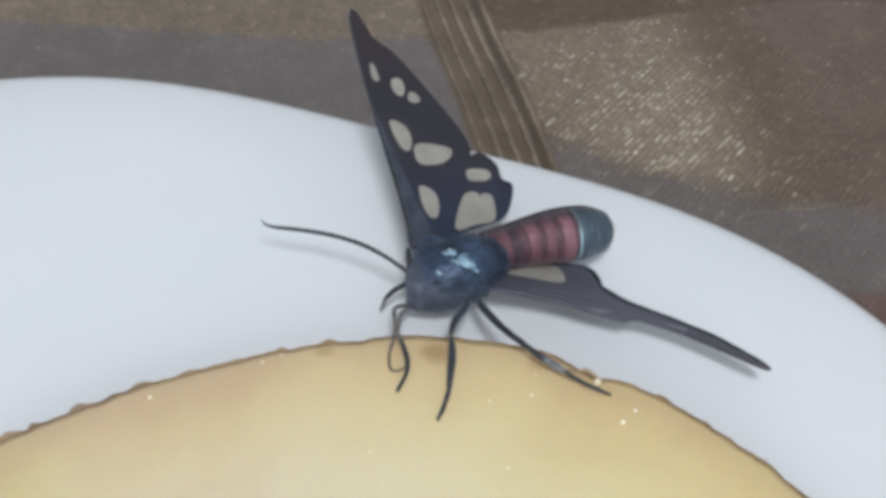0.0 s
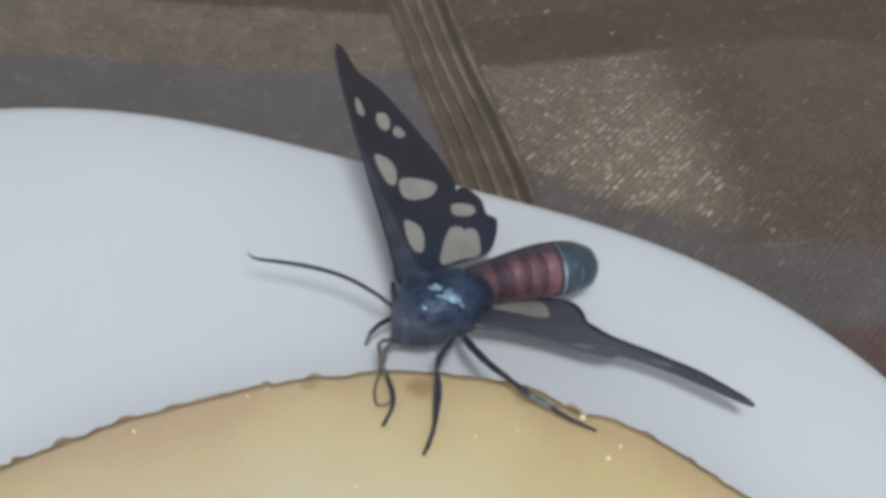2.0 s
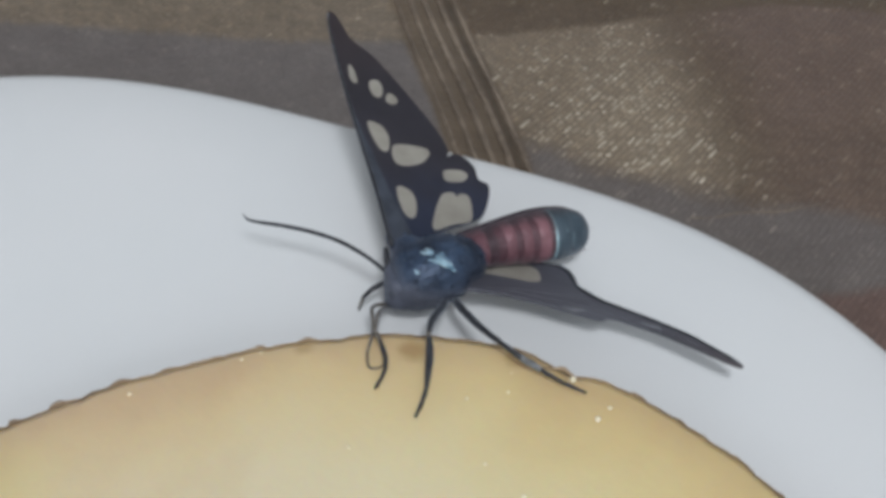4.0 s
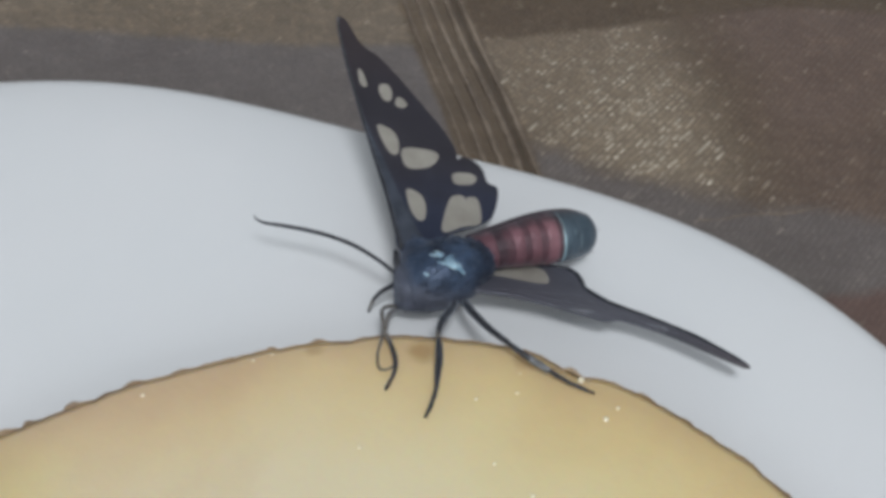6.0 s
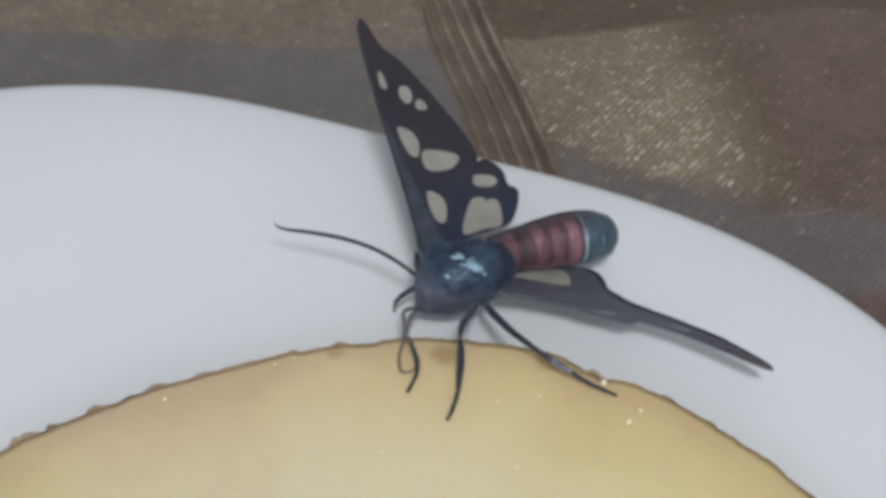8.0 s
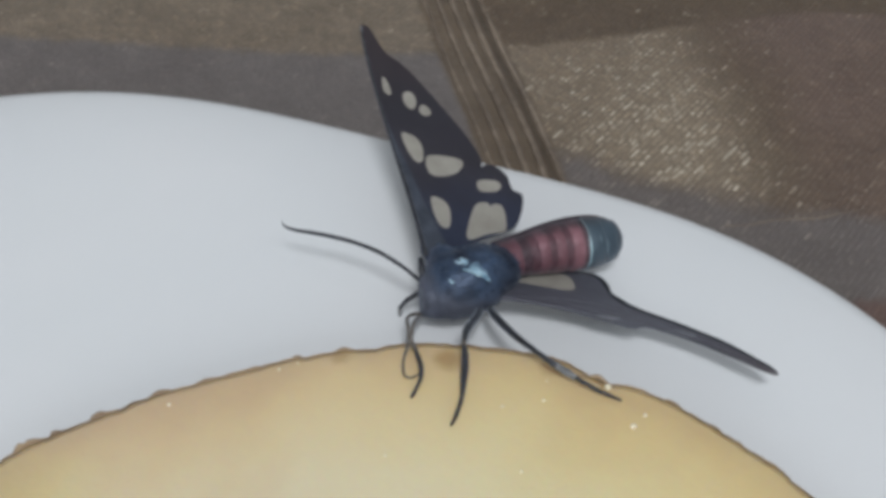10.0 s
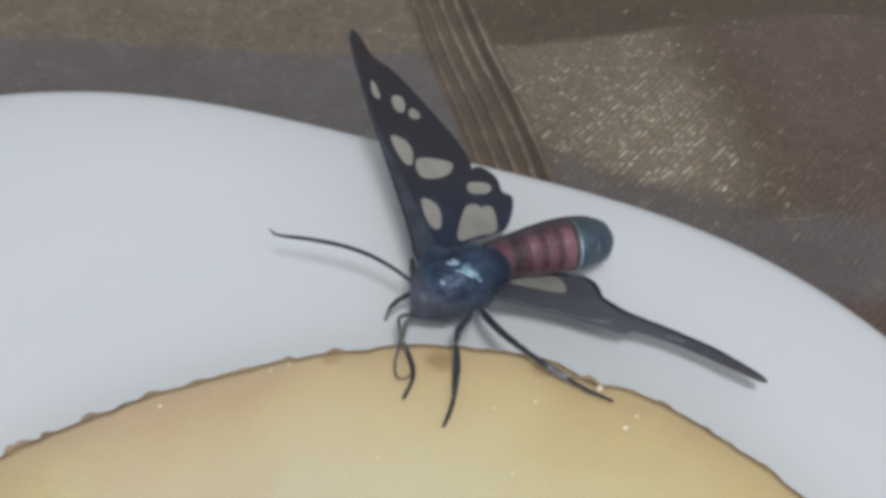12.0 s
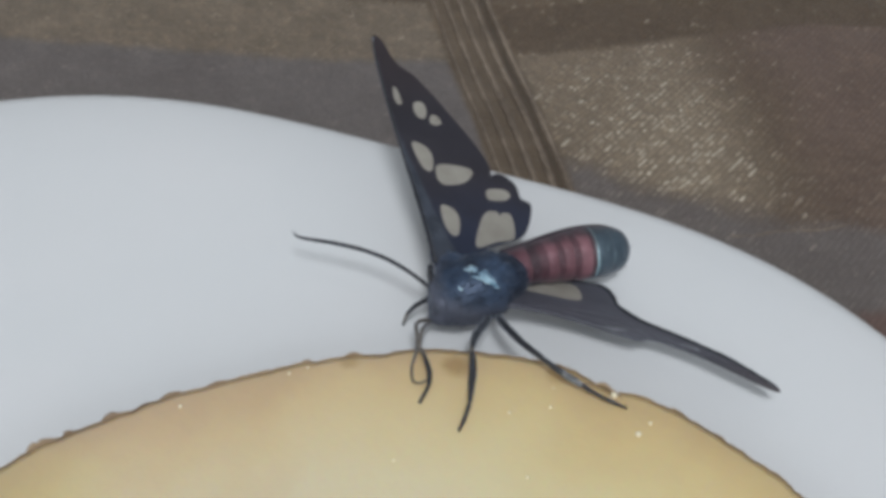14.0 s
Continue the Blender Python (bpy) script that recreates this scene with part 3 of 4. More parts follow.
def tablecloth():
    fine_x = [-70 + 0.8 * i for i in range(181)]
    fine_y = [5 + 0.8 * i for i in range(101)]
    xs = [-540, -400, -280, -190, -130, -95, *fine_x, 95, 130, 190, 280, 400, 540]
    ys = [-370, -280, -200, -140, -90, -50, -20, *fine_y, 105, 140, 200, 280, 370]
    bm = bmesh.new()
    grid = [[bm.verts.new((x * MM, y * MM, cloth_height(x, y) * MM)) for x in xs] for y in ys]
    for r0, r1 in zip(grid, grid[1:]):
        for k in range(len(xs) - 1):
            bm.faces.new((r0[k], r0[k + 1], r1[k + 1], r1[k]))
    made = bmesh.ops.extrude_face_region(bm, geom=bm.faces[:])
    for v in made["geom"]:
        if isinstance(v, bmesh.types.BMVert):
            v.co.z = (CLOTH_Z - 1.7) * MM
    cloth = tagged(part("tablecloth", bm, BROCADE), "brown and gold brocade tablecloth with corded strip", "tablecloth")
    pts = [(x, 26.57 + (x - 25.81) * 0.134 + 0.15 * math.sin(x), 0) for x in (22, 24, 26, 28, 30, 32, 34)]
    part("loose_thread", tube([(x, y, cloth_height(x, y) + 0.06) for x, y, _ in pts], [0.06, 0.10, 0.10, 0.06], 6, 4), CORD, cloth, "thin pale loose thread")
    for offset, thick in CORDS:
        part("cord", twisted_cord(offset, thick), CORD, cloth)
    twill_weave().parent = cloth
    return cloth


table()
tablecloth()


# ---- plate ----
def plate():
    # radius and height from the middle out over the lip and back under to the foot
    profile = [(0, 0), (20, 0), (40, 0), (52, 0), (56, -0.02), (60, -0.09), (62, -0.17), (64, -0.30), (66.6, -0.66), (68.4, -1.0), (69.1, -1.25), (69.4, -1.6), (69.2, -2.2), (68.0, -2.9), (64, -4.0),
               (56, -6.2), (48, -9.8), (42, -13.2), (39.4, -15.7), (38.4, -15.95), (37.4, -15.6), (36.8, -13.0), (30, -12.2), (0, -12.0)]

    def outline(r, a):
        """The rim is faintly eight-sided, shaped to fit the camera's view."""
        return r + (2.355 + 1.191 * math.cos(8 * a) + 0.312 * math.sin(8 * a)) * min(1.0, max(0.0, (r - 40) / 29.4)) ** 2

    bm = bmesh.new()
    sides, rings = 256, []
    for r, z in profile:
        if r == 0:
            rings.append([bm.verts.new((0, 0, z * MM))])
        else:
            ways = [2 * math.pi * k / sides for k in range(sides)]
            rings.append([bm.verts.new((outline(r, a) * MM * math.cos(a), outline(r, a) * MM * math.sin(a), z * MM)) for a in ways])
    for a, b in zip(rings, rings[1:]):
        for k in range(sides):
            j = (k + 1) % sides
            if len(a) == 1:
                bm.faces.new((a[0], b[j], b[k]))
            elif len(b) == 1:
                bm.faces.new((a[k], a[j], b[0]))
            else:
                bm.faces.new((a[k], a[j], b[j], b[k]))
    return tagged(part("plate", bm, GLAZE, at=pose(-27.66 * MM, -47.57 * MM, 0)), "white glazed ceramic side plate on the brocade cloth", "plate")


plate()

# ---- slice of fruit ----
SLICE_X, SLICE_Y, SLICE_R, SLICE_Z = -4.08, -33.18, 29.15, 2.5


def slice_radius(a):
    """Uneven outline of the slice, with small nicks; mm."""
    r = SLICE_R - 0.229 * math.cos(2 * a) - 0.142 * math.sin(2 * a) + 0.273 * math.sin(3 * a) - 0.289 * math.cos(4 * a) - 0.211 * math.sin(4 * a) + 0.359 * math.cos(5 * a) + 0.343 * math.sin(5 * a)
    p = Vector((math.cos(a) * 9, math.sin(a) * 9, 0))
    r -= 0.5 * math.exp(-((math.degrees(a) - 65.8) / 2.6) ** 2)
    return r + 0.16 * noise.noise(p * 1.3) + 0.13 * noise.noise(p * 4.1) + 0.07 * noise.noise(p * 11.0)


# lumps of the skin: degrees round the slice, width in degrees, height
LUMPS = ((133.1, 0.5, 1.1), (131.8, 0.8, 0.85), (129.3, 0.45, 0.9), (124.4, 0.75, 1.2), (120.6, 0.4, 0.3), (117.3, 0.7, 0.5), (112.0, 0.8, 0.5), (106.0, 0.5, 0.25), (101.2, 0.6, 0.45), (95.9, 0.9, 0.5), (88.0, 0.5, 0.3),
         (71.8, 0.6, 0.25), (57.5, 0.9, 0.45), (52.0, 0.5, 0.25), (45.0, 0.6, 0.3), (38.5, 0.6, 0.4))


def fruit_slice():
    sides = 720
    thing = tagged(new("fruit_slice"), "thin pale yellow fruit slice with browned ragged skin", "fruit slice")
    thing.location = (SLICE_X * MM, SLICE_Y * MM, 0)
    bm = bmesh.new()
    rings = []
    for f, z in ((0.05, 0), (0.3, 0.02), (0.55, 0.0), (0.75, 0), (0.88, 0), (0.95, 0), (0.985, -0.01), (0.996, -0.04), (0.999, -1.2), (0.985, -2.38)):
        ring = []
        for k in range(sides):
            a = 2 * math.pi * k / sides
            r = slice_radius(a) * f
            x, y = r * math.cos(a), r * math.sin(a)
            lift = 0.10 * noise.noise(Vector((x * 0.2, y * 0.2, 3))) + 0.03 * noise.noise(Vector((x, y, 5)))
            ring.append(bm.verts.new((x * MM, y * MM, (SLICE_Z + z + lift * (z > -0.5)) * MM)))
        rings.append(ring)
    bm.faces.new(rings[0]), bm.faces.new(rings[-1])
    for r0, r1 in zip(rings, rings[1:]):
        for k in range(sides):
            j = (k + 1) % sides
            bm.faces.new((r0[k], r0[j], r1[j], r1[k]))
    part("flesh", bm, FLESH, thing)
    # the skin, a ragged browned band round the edge
    bm = bmesh.new()
    rings = []
    for out, z in ((-0.10, -0.03), (-0.05, 0.02), (0.02, 0.0), (0.06, -0.2), (0.06, -1.4), (0.0, -2.4), (-0.3, -2.42)):
        ring = []
        for k in range(sides):
            a = 2 * math.pi * k / sides
            p = Vector((math.cos(a) * 9, math.sin(a) * 9, 2))
            # rougher on one side of the slice
            rough = 0.22 + 0.95 * max(0.0, -math.cos(a - 0.15))
            rag = rough * (max(0.0, noise.noise(p * 1.9)) * 0.6 + max(0.0, noise.noise(p * 3.6) - 0.12) * 0.9)
            rag += 0.09 * max(0.0, noise.noise(p * 9.0)) + 0.55 * sum(h * math.exp(-((math.degrees(a) - d) / w) ** 4) for d, w, h in LUMPS)
            r = slice_radius(a) + out * (0.22 + 1.6 * rag) + 0.30 * rag
            x, y = r * math.cos(a), r * math.sin(a)
            lift = 0.10 * noise.noise(Vector((x * 0.2, y * 0.2, 3))) + 0.22 * rag
            ring.append(bm.verts.new((x * MM, y * MM, (SLICE_Z + z + lift * (z > -0.5)) * MM)))
        rings.append(ring)
    for r0, r1 in zip(rings, rings[1:] + rings[:1]):
        for k in range(sides):
            j = (k + 1) % sides
            bm.faces.new((r0[k], r0[j], r1[j], r1[k]))
    part("skin", bm, SKIN, thing, "browned ragged skin edge")
    # a strip of skin that has curled off the edge
    curl = [(5.54, -6.20, 2.50), (6.34, -6.48, 2.62), (7.03, -6.64, 2.68), (7.61, -6.66, 2.72), (7.98, -6.95, 2.66), (8.36, -7.25, 2.55), (8.7, -7.45, 2.45)]
    part("curled_skin", tube([Vector(p) - Vector((SLICE_X, SLICE_Y, 0)) for p in curl], [0.03, 0.08, 0.07, 0.13, 0.10, 0.06, 0.03], 8, 5, wobble=0.4), SKIN, thing, "curled strip of browned skin")
    # beads of juice
    spots = [(-16.67, -8.42), (-4.33, -12.04), (3.02, -13.11), (9.33, -10.11), (10.07, -9.32), (8.15, -7.32), (-10.68, -5.9), (2.13, -8.65), (4.47, -8.21), (5.0, -15.2), (-9.64, -5.4), (4.71, -6.8)]
    for i, (x, y) in enumerate(spots):
        size = (0.13, 0.11, 0.11, 0.18, 0.12, 0.21, 0.10, 0.10, 0.10, 0.15, 0.08, 0.06)[i]
        lift = 0.10 * noise.noise(Vector(((x - SLICE_X) * 0.2, (y - SLICE_Y) * 0.2, 3)))
        part("juice_bead", ellipsoid((x - SLICE_X, y - SLICE_Y, SLICE_Z + lift + size * 0.3), (size, size, size * 0.7), fine=12), JUICE, thing, "glinting bead of dried juice" if i == 0 else "")
    return thing


fruit_slice()

# ---- moth ----
moth = tagged(new("moth"), "black wasp moth with clear-spotted wings and red-banded abdomen", "moth")

YAW = 27.0
# rounded masses that run into one another: centre, radii, turn, squareness
THORAX_MASSES = (((0.42, 0.60, 3.40), (2.50, 1.92, 1.88), 27, 2.2), ((-1.0, 0.05, 3.25), (1.0, 1.65, 1.6), 27, 2.3), ((-0.30, -0.08, 2.60), (1.90, 1.22, 1.05), 8, 3.6),
                 ((-1.30, 1.40, 3.90), (1.25, 0.95, 0.80), 97, 2.2), ((1.30, -0.40, 3.15), (1.0, 0.75, 0.70), -12, 2.3), ((2.3, 1.5, 3.2), (1.1, 1.25, 1.3), 27, 2.2))
HEAD_MASSES = (((-1.70, -0.10, 2.70), (0.90, 1.20, 1.10), 14, 3.4), ((-1.72, -0.42, 2.10), (0.84, 0.72, 0.58), -6, 4.5), ((-1.0, 0.05, 3.25), (0.9, 1.5, 1.4), 27, 2.3))


def mass_field(masses, p):
    """Negative inside the joined masses; p is an array of points, mm."""
    total = None
    for centre, radii, turn, power in masses:
        m = np.array(Euler((0, 0, radians(turn))).to_matrix())
        q = np.abs((p - np.array(centre)) @ m) / np.array(radii)
        f = ((q ** power).sum(1) ** (1 / power) - 1) * min(radii)
        if total is None:
            total = f
        else:
            h = np.clip(0.5 + 0.5 * (total - f) / 0.45, 0, 1)
            total = total * (1 - h) + f * h - 0.45 * h * (1 - h)
    return total


def joined_body(masses, middle, around=72, rows=48, bumpy=0.05):
    """One skin round the masses, seen outwards from the middle."""
    ways = []
    for i in range(rows + 1):
        b = math.pi * (i / rows - 0.5)
        for k in range(around):
            a = 2 * math.pi * k / around
            ways.append((math.cos(a) * math.cos(b), math.sin(a) * math.cos(b), math.sin(b)))
    ways = np.array(ways)
    reach = np.full(len(ways), 0.2)
    for s in np.arange(0.2, 6.0, 0.1):
        inside = mass_field(masses, np.array(middle) + ways * s) < 0
        reach = np.where(inside, s, reach)
    low, high = reach, reach + 0.1
    for _ in range(8):
        mid = (low + high) / 2
        inside = mass_field(masses, np.array(middle) + ways * mid[:, None]) < 0
        low, high = np.where(inside, mid, low), np.where(inside, high, mid)
    bm = bmesh.new()
    vs = []
    for w, r in zip(ways, low):
        p = Vector(middle) + Vector(w) * float(r)
        p += Vector(w) * (bumpy * noise.noise(p * 1.6) + 0.6 * bumpy * noise.noise(p * 4.2))
        vs.append(bm.verts.new(p * MM))
    for i in range(rows):
        for k in range(around):
            j = (k + 1) % around
            bm.faces.new((vs[i * around + k], vs[i * around + j], vs[(i + 1) * around + j], vs[(i + 1) * around + k]))
    bmesh.ops.remove_doubles(bm, verts=bm.verts, dist=1e-7)
    return bm


def fur(skin, count, length, seed, wide=0.05):
    """Narrow scales and hairs that lie backwards over a skin."""
    rng = random.Random(seed)
    bm = bmesh.new()
    weights = [f.area for f in skin.polygons]
    for centre, normal, size in rng.choices([(Vector(p.center) / MM, Vector(p.normal), math.sqrt(p.area) / MM) for p in skin.polygons], weights, k=count):
        base = centre + Vector((rng.uniform(-0.5, 0.5), rng.uniform(-0.5, 0.5), rng.uniform(-0.5, 0.5))) * size - normal * 0.03
        flow = Vector((0.85, 0.42, -0.25)) + Vector((rng.gauss(0, 0.25), rng.gauss(0, 0.25), rng.gauss(0, 0.25)))
        lie = (flow - normal * flow.dot(normal)).normalized()
        lean = (lie + normal * rng.uniform(0.04, 0.30)).normalized()
        reach = length * rng.uniform(0.5, 1.3)
        side = lean.cross(normal).normalized() * wide * rng.uniform(0.6, 1.3)
        mid, tip = base + lean * reach * 0.55, base + lean * reach - normal * reach * 0.12
        a, b, c, d, e, t = (bm.verts.new(p * MM) for p in (base - side * 0.6, base + side * 0.6, mid + side, mid + normal * 0.03, mid - side, tip))
        for f in ((a, b, d), (b, c, d), (e, a, d), (d, c, t), (e, d, t), (b, a, t), (c, b, t), (a, e, t)):
            bm.faces.new(f)
    return bm


def scale_cluster(x, y, z, size, way, seed):
    """A highlight of the thorax, built as a tuft of overlapping pale scales."""
    rng = random.Random(seed)
    bm = bmesh.new()
    along = Vector((math.cos(radians(way)), math.sin(radians(way)), -0.12))
    for _ in range(7):
        c = Vector((x, y, z)) + along * rng.uniform(-1, 1) * size + Vector((rng.uniform(-0.4, 0.4), rng.uniform(-0.4, 0.4), rng.uniform(-0.2, 0.3))) * size * 0.6
        ellipsoid(c, (size * rng.uniform(0.30, 0.55), size * rng.uniform(0.20, 0.34), size * 0.16), way + rng.uniform(-30, 30), rng.uniform(-15, 25), 0.2, 8, bm)
    return bm


def build_body():
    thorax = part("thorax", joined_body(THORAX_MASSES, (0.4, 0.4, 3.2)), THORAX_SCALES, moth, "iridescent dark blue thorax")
    highlights = ((-0.12, 0.0, 5.22, 0.30, -12), (0.28, -0.16, 5.34, 0.42, -40), (0.70, -0.60, 5.26, 0.50, -35), (1.05, -0.92, 5.10, 0.48, -30), (0.62, -0.20, 5.34, 0.26, 30), (0.36, -0.62, 5.22, 0.30, -20), (0.98, -0.50, 5.24, 0.34, -38),
             (-0.68, -1.05, 4.74, 0.22, -55))
    for i, (x, y, z, size, way) in enumerate(highlights):
        part("highlight_tuft", scale_cluster(x, y, z, size, way, i), HIGHLIGHT, thorax, "pale blue highlight of the thorax, modelled as scales")
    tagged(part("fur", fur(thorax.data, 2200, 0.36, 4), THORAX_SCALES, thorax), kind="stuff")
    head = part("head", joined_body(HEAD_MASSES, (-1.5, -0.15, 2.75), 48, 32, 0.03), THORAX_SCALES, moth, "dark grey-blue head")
    part("eye", ellipsoid((-1.98, -0.95, 2.80), (0.48, 0.40, 0.56), YAW, 0, 0, 18), HEAD_GREY, head)
    part("eye", ellipsoid((-2.28, 0.95, 3.10), (0.46, 0.42, 0.6), YAW, 0, 0, 18), EYE, head)
    part("palp", tube([(-2.25, -0.55, 2.2), (-2.5, -0.75, 1.85), (-2.42, -0.85, 1.5)], [0.20, 0.22, 0.10], 8, 4), THORAX_SCALES, head)
    part("antenna_base", tube([(-2.45, 0.7, 3.4), (-2.55, 1.1, 3.7), (-2.60, 1.75, 3.95)], [0.2, 0.22, 0.15], 10, 5), LEG_BLACK, head, "short dark antenna base")
    tagged(part("fur", fur(head.data, 900, 0.22, 5), THORAX_SCALES, head), kind="stuff")
    return thorax


def build_abdomen():
    start, mid, end = Vector((1.85, 1.92, 3.30)), Vector((6.05, 3.78, 2.80)), Vector((9.98, 5.15, 2.15))

    def spot(t):
        return start * (1 - t) * (1 - t) + (2 * mid - (start + end) / 2) * 2 * t * (1 - t) + end * t * t

    def radius(t):
        return blend([1.12, 1.17, 1.26, 1.37, 1.47, 1.56, 1.62, 1.63, 1.56, 1.38, 1.02], min(t, 1.0)) if t < 0.985 else 0.55

    abdomen = part("abdomen", tube([spot(i / 12) for i in range(12)] + [spot(0.985)], [radius(i / 12) * 0.94 for i in range(13)], 24, 2), ABDOMEN_MAROON, moth, "dark abdomen with red bands and teal tip")
    # each plate overlaps the next; the red ones begin with a dark margin
    bands = [(0.00, 0.050, ABDOMEN_DARK), (0.050, 0.160, ABDOMEN_RED), (0.160, 0.225, ABDOMEN_DARK), (0.225, 0.285, ABDOMEN_MAROON), (0.285, 0.355, ABDOMEN_RED), (0.355, 0.405, ABDOMEN_MAROON), (0.405, 0.475, ABDOMEN_RED),
             (0.475, 0.530, ABDOMEN_MAROON), (0.530, 0.615, ABDOMEN_RED), (0.615, 0.652, ABDOMEN_DARK), (0.652, 0.668, RING_PALE), (0.668, 0.79, ABDOMEN_TEAL), (0.79, 0.89, ABDOMEN_TEAL), (0.89, 1.0, ABDOMEN_TEAL)]
    for t0, t1, mat in bands:
        ts = [t0 + (t1 - t0) * i / 4 for i in range(5)]
        # a plate swells from its front margin and overlaps the next
        rs = [radius(t) * (1.0 if mat in (ABDOMEN_MAROON, ABDOMEN_DARK) else k) for t, k in zip(ts, (1.0, 1.012, 1.018, 1.016, 1.004))]
        if t1 == 1.0:
            rs = [1.39, 1.30, 1.12, 0.82, 0.22]
        part("segment", tube([spot(t) for t in ts], rs, 32, 3, wobble=0.03), mat, abdomen)
    # the dark line along the back
    back = [spot(t) + Vector((-0.25, 0.62, 0.80)).normalized() * radius(t) * 1.0 for t in (0.02, 0.2, 0.4, 0.6, 0.8, 0.92)]
    part("back_stripe", tube(back, [0.16, 0.2, 0.2, 0.18, 0.12], 8, 4), ABDOMEN_DARK, abdomen)
    # pale scales on the side of the tip
    for t, low, high in ((0.80, -0.35, 0.25), (0.745, -0.6, -0.15)):
        along = (spot(t + 0.01) - spot(t)).normalized()
        front = Vector((0.42, -0.80, 0.42))
        front = (front - along * front.dot(along)).normalized()
        up = along.cross(front)
        line = [spot(t) + (front * math.cos(a) + up * math.sin(a)) * radius(t) * 1.0 for a in (low, (low + high) / 2, high)]
        part("pale_mark", tube(line, [0.02, 0.05, 0.02], 6, 4), MARK_PALE, abdomen)
    tagged(part("fur", fur(abdomen.data, 500, 0.22, 9, 0.03), ABDOMEN_DARK, abdomen), kind="stuff")
    return abdomen


def wing_part(name, outline, holes, base, lift, label, scales=WING, camber=0.0):
    holes = [smooth_loop(h) for h in holes]
    ob = part(name, sheet(smooth_loop(outline), holes, 0.06, lift, camber), scales, moth, label, smooth=False, at=base)
    for h in holes:
        c = sum(h, Vector((0, 0))) / len(h)
        part("clear_spot", sheet([c + (p - c) * 1.04 for p in h], (), 0.03, lift + 0.015, camber), MEMBRANE, ob, smooth=False)
    return ob


FAR_BASE = axes((-1.14, 1.97, 4.0), (-0.2802, 0.9489, 0.1454), (0.8835, 0.3141, -0.3476))
NEAR_BASE = axes((1.987, -0.132, 2.8), (0.935, -0.3522, -0.041), (0.3224, 0.8926, -0.3153))


def build_far_wing():
    fore = [(-0.3, -1.4), (1.8, -1.22), (3.8, -1.08), (6.0, -1.02), (8.2, -0.95), (10.7, -0.9), (13.3, -0.8), (16.2, -0.56), (18.6, -0.44), (20.4, -0.21), (20.9, 0.08), (20.56, 0.5), (19.3, 0.78),
            (18.1, 1.1), (17.0, 2.1), (15.0, 3.1), (12.6, 4.1), (10.2, 5.0), (8.3, 5.3), (6.9, 4.7), (4.5, 3.2), (1.9, 1.7), (-0.1, 0.8)]
    fore_spots = [[(15.65, 0.12), (15.35, 0.38), (14.16, 0.39), (13.91, 0.07), (14.42, -0.13)], [(14.27, 1.34), (14.34, 1.96), (13.59, 2.08), (12.8, 1.73), (12.75, 1.25), (13.48, 1.08)],
                  [(13.13, 2.29), (13.12, 2.71), (12.5, 2.91), (12.13, 2.41), (12.41, 1.99)], [(10.4, 0.08), (10.07, 0.97), (9.12, 1.23), (7.93, 0.88), (7.84, 0.32), (9.02, 0.01)],
                  [(8.43, 1.44), (8.38, 3.38), (7.86, 3.84), (6.89, 2.91), (6.59, 1.41), (7.2, 0.99)], [(4.79, 0.55), (4.45, 1.41), (3.51, 1.52), (2.32, 1.07), (2.29, 0.51), (3.31, 0.3)]]
    hind = [(0.0, 0.6), (2.1, 1.8), (4.8, 3.2), (7.3, 4.8), (8.05, 5.7), (7.8, 6.4), (7.0, 6.9), (6.1, 6.85), (5.75, 6.95), (5.45, 7.45), (4.5, 7.2), (3.1, 6.4), (2.4, 5.7), (1.9, 4.55), (1.4, 3.1), (0.8, 1.9)]
    hind_spots = [[(6.5, 4.54), (6.59, 5.85), (6.11, 6.15), (5.57, 5.5), (5.6, 4.33)], [(4.28, 3.57), (4.6, 4.5), (4.25, 4.75), (4.5, 5.0), (4.35, 5.59), (3.23, 5.5), (2.16, 5.01), (1.87, 3.71), (1.35, 2.24), (2.14, 2.3)]]
    wing = wing_part("forewing", fore, fore_spots, FAR_BASE, 0.0, "black forewing with six clear spots")
    part("costal_vein", tube([(-0.2, -1.3, 0), (3.8, -1.05, 0), (8.2, -0.93, 0), (13.3, -0.77, 0), (18.6, -0.42, 0), (20.6, -0.1, 0)], [0.17, 0.15, 0.12, 0.10, 0.07], 8, 5), LEG_BLACK, wing)
    # the sheen along the leading edge, laid on as a coloured strip
    band = [(-0.2, -1.3), (3.8, -1.05), (8.2, -0.9), (11.5, -0.8), (8.2, -0.45), (4.5, -0.1), (2.0, 0.2), (-0.2, 0.4)]
    part("costal_sheen", sheet(smooth_loop(band), (), 0.02, -0.045), SHEEN_BLUE, wing, "grey-blue sheen along the wing edge, as a coloured strip", smooth=False)
    return wing, wing_part("hindwing", hind, hind_spots, FAR_BASE, 0.10, "black hindwing with two clear spots")


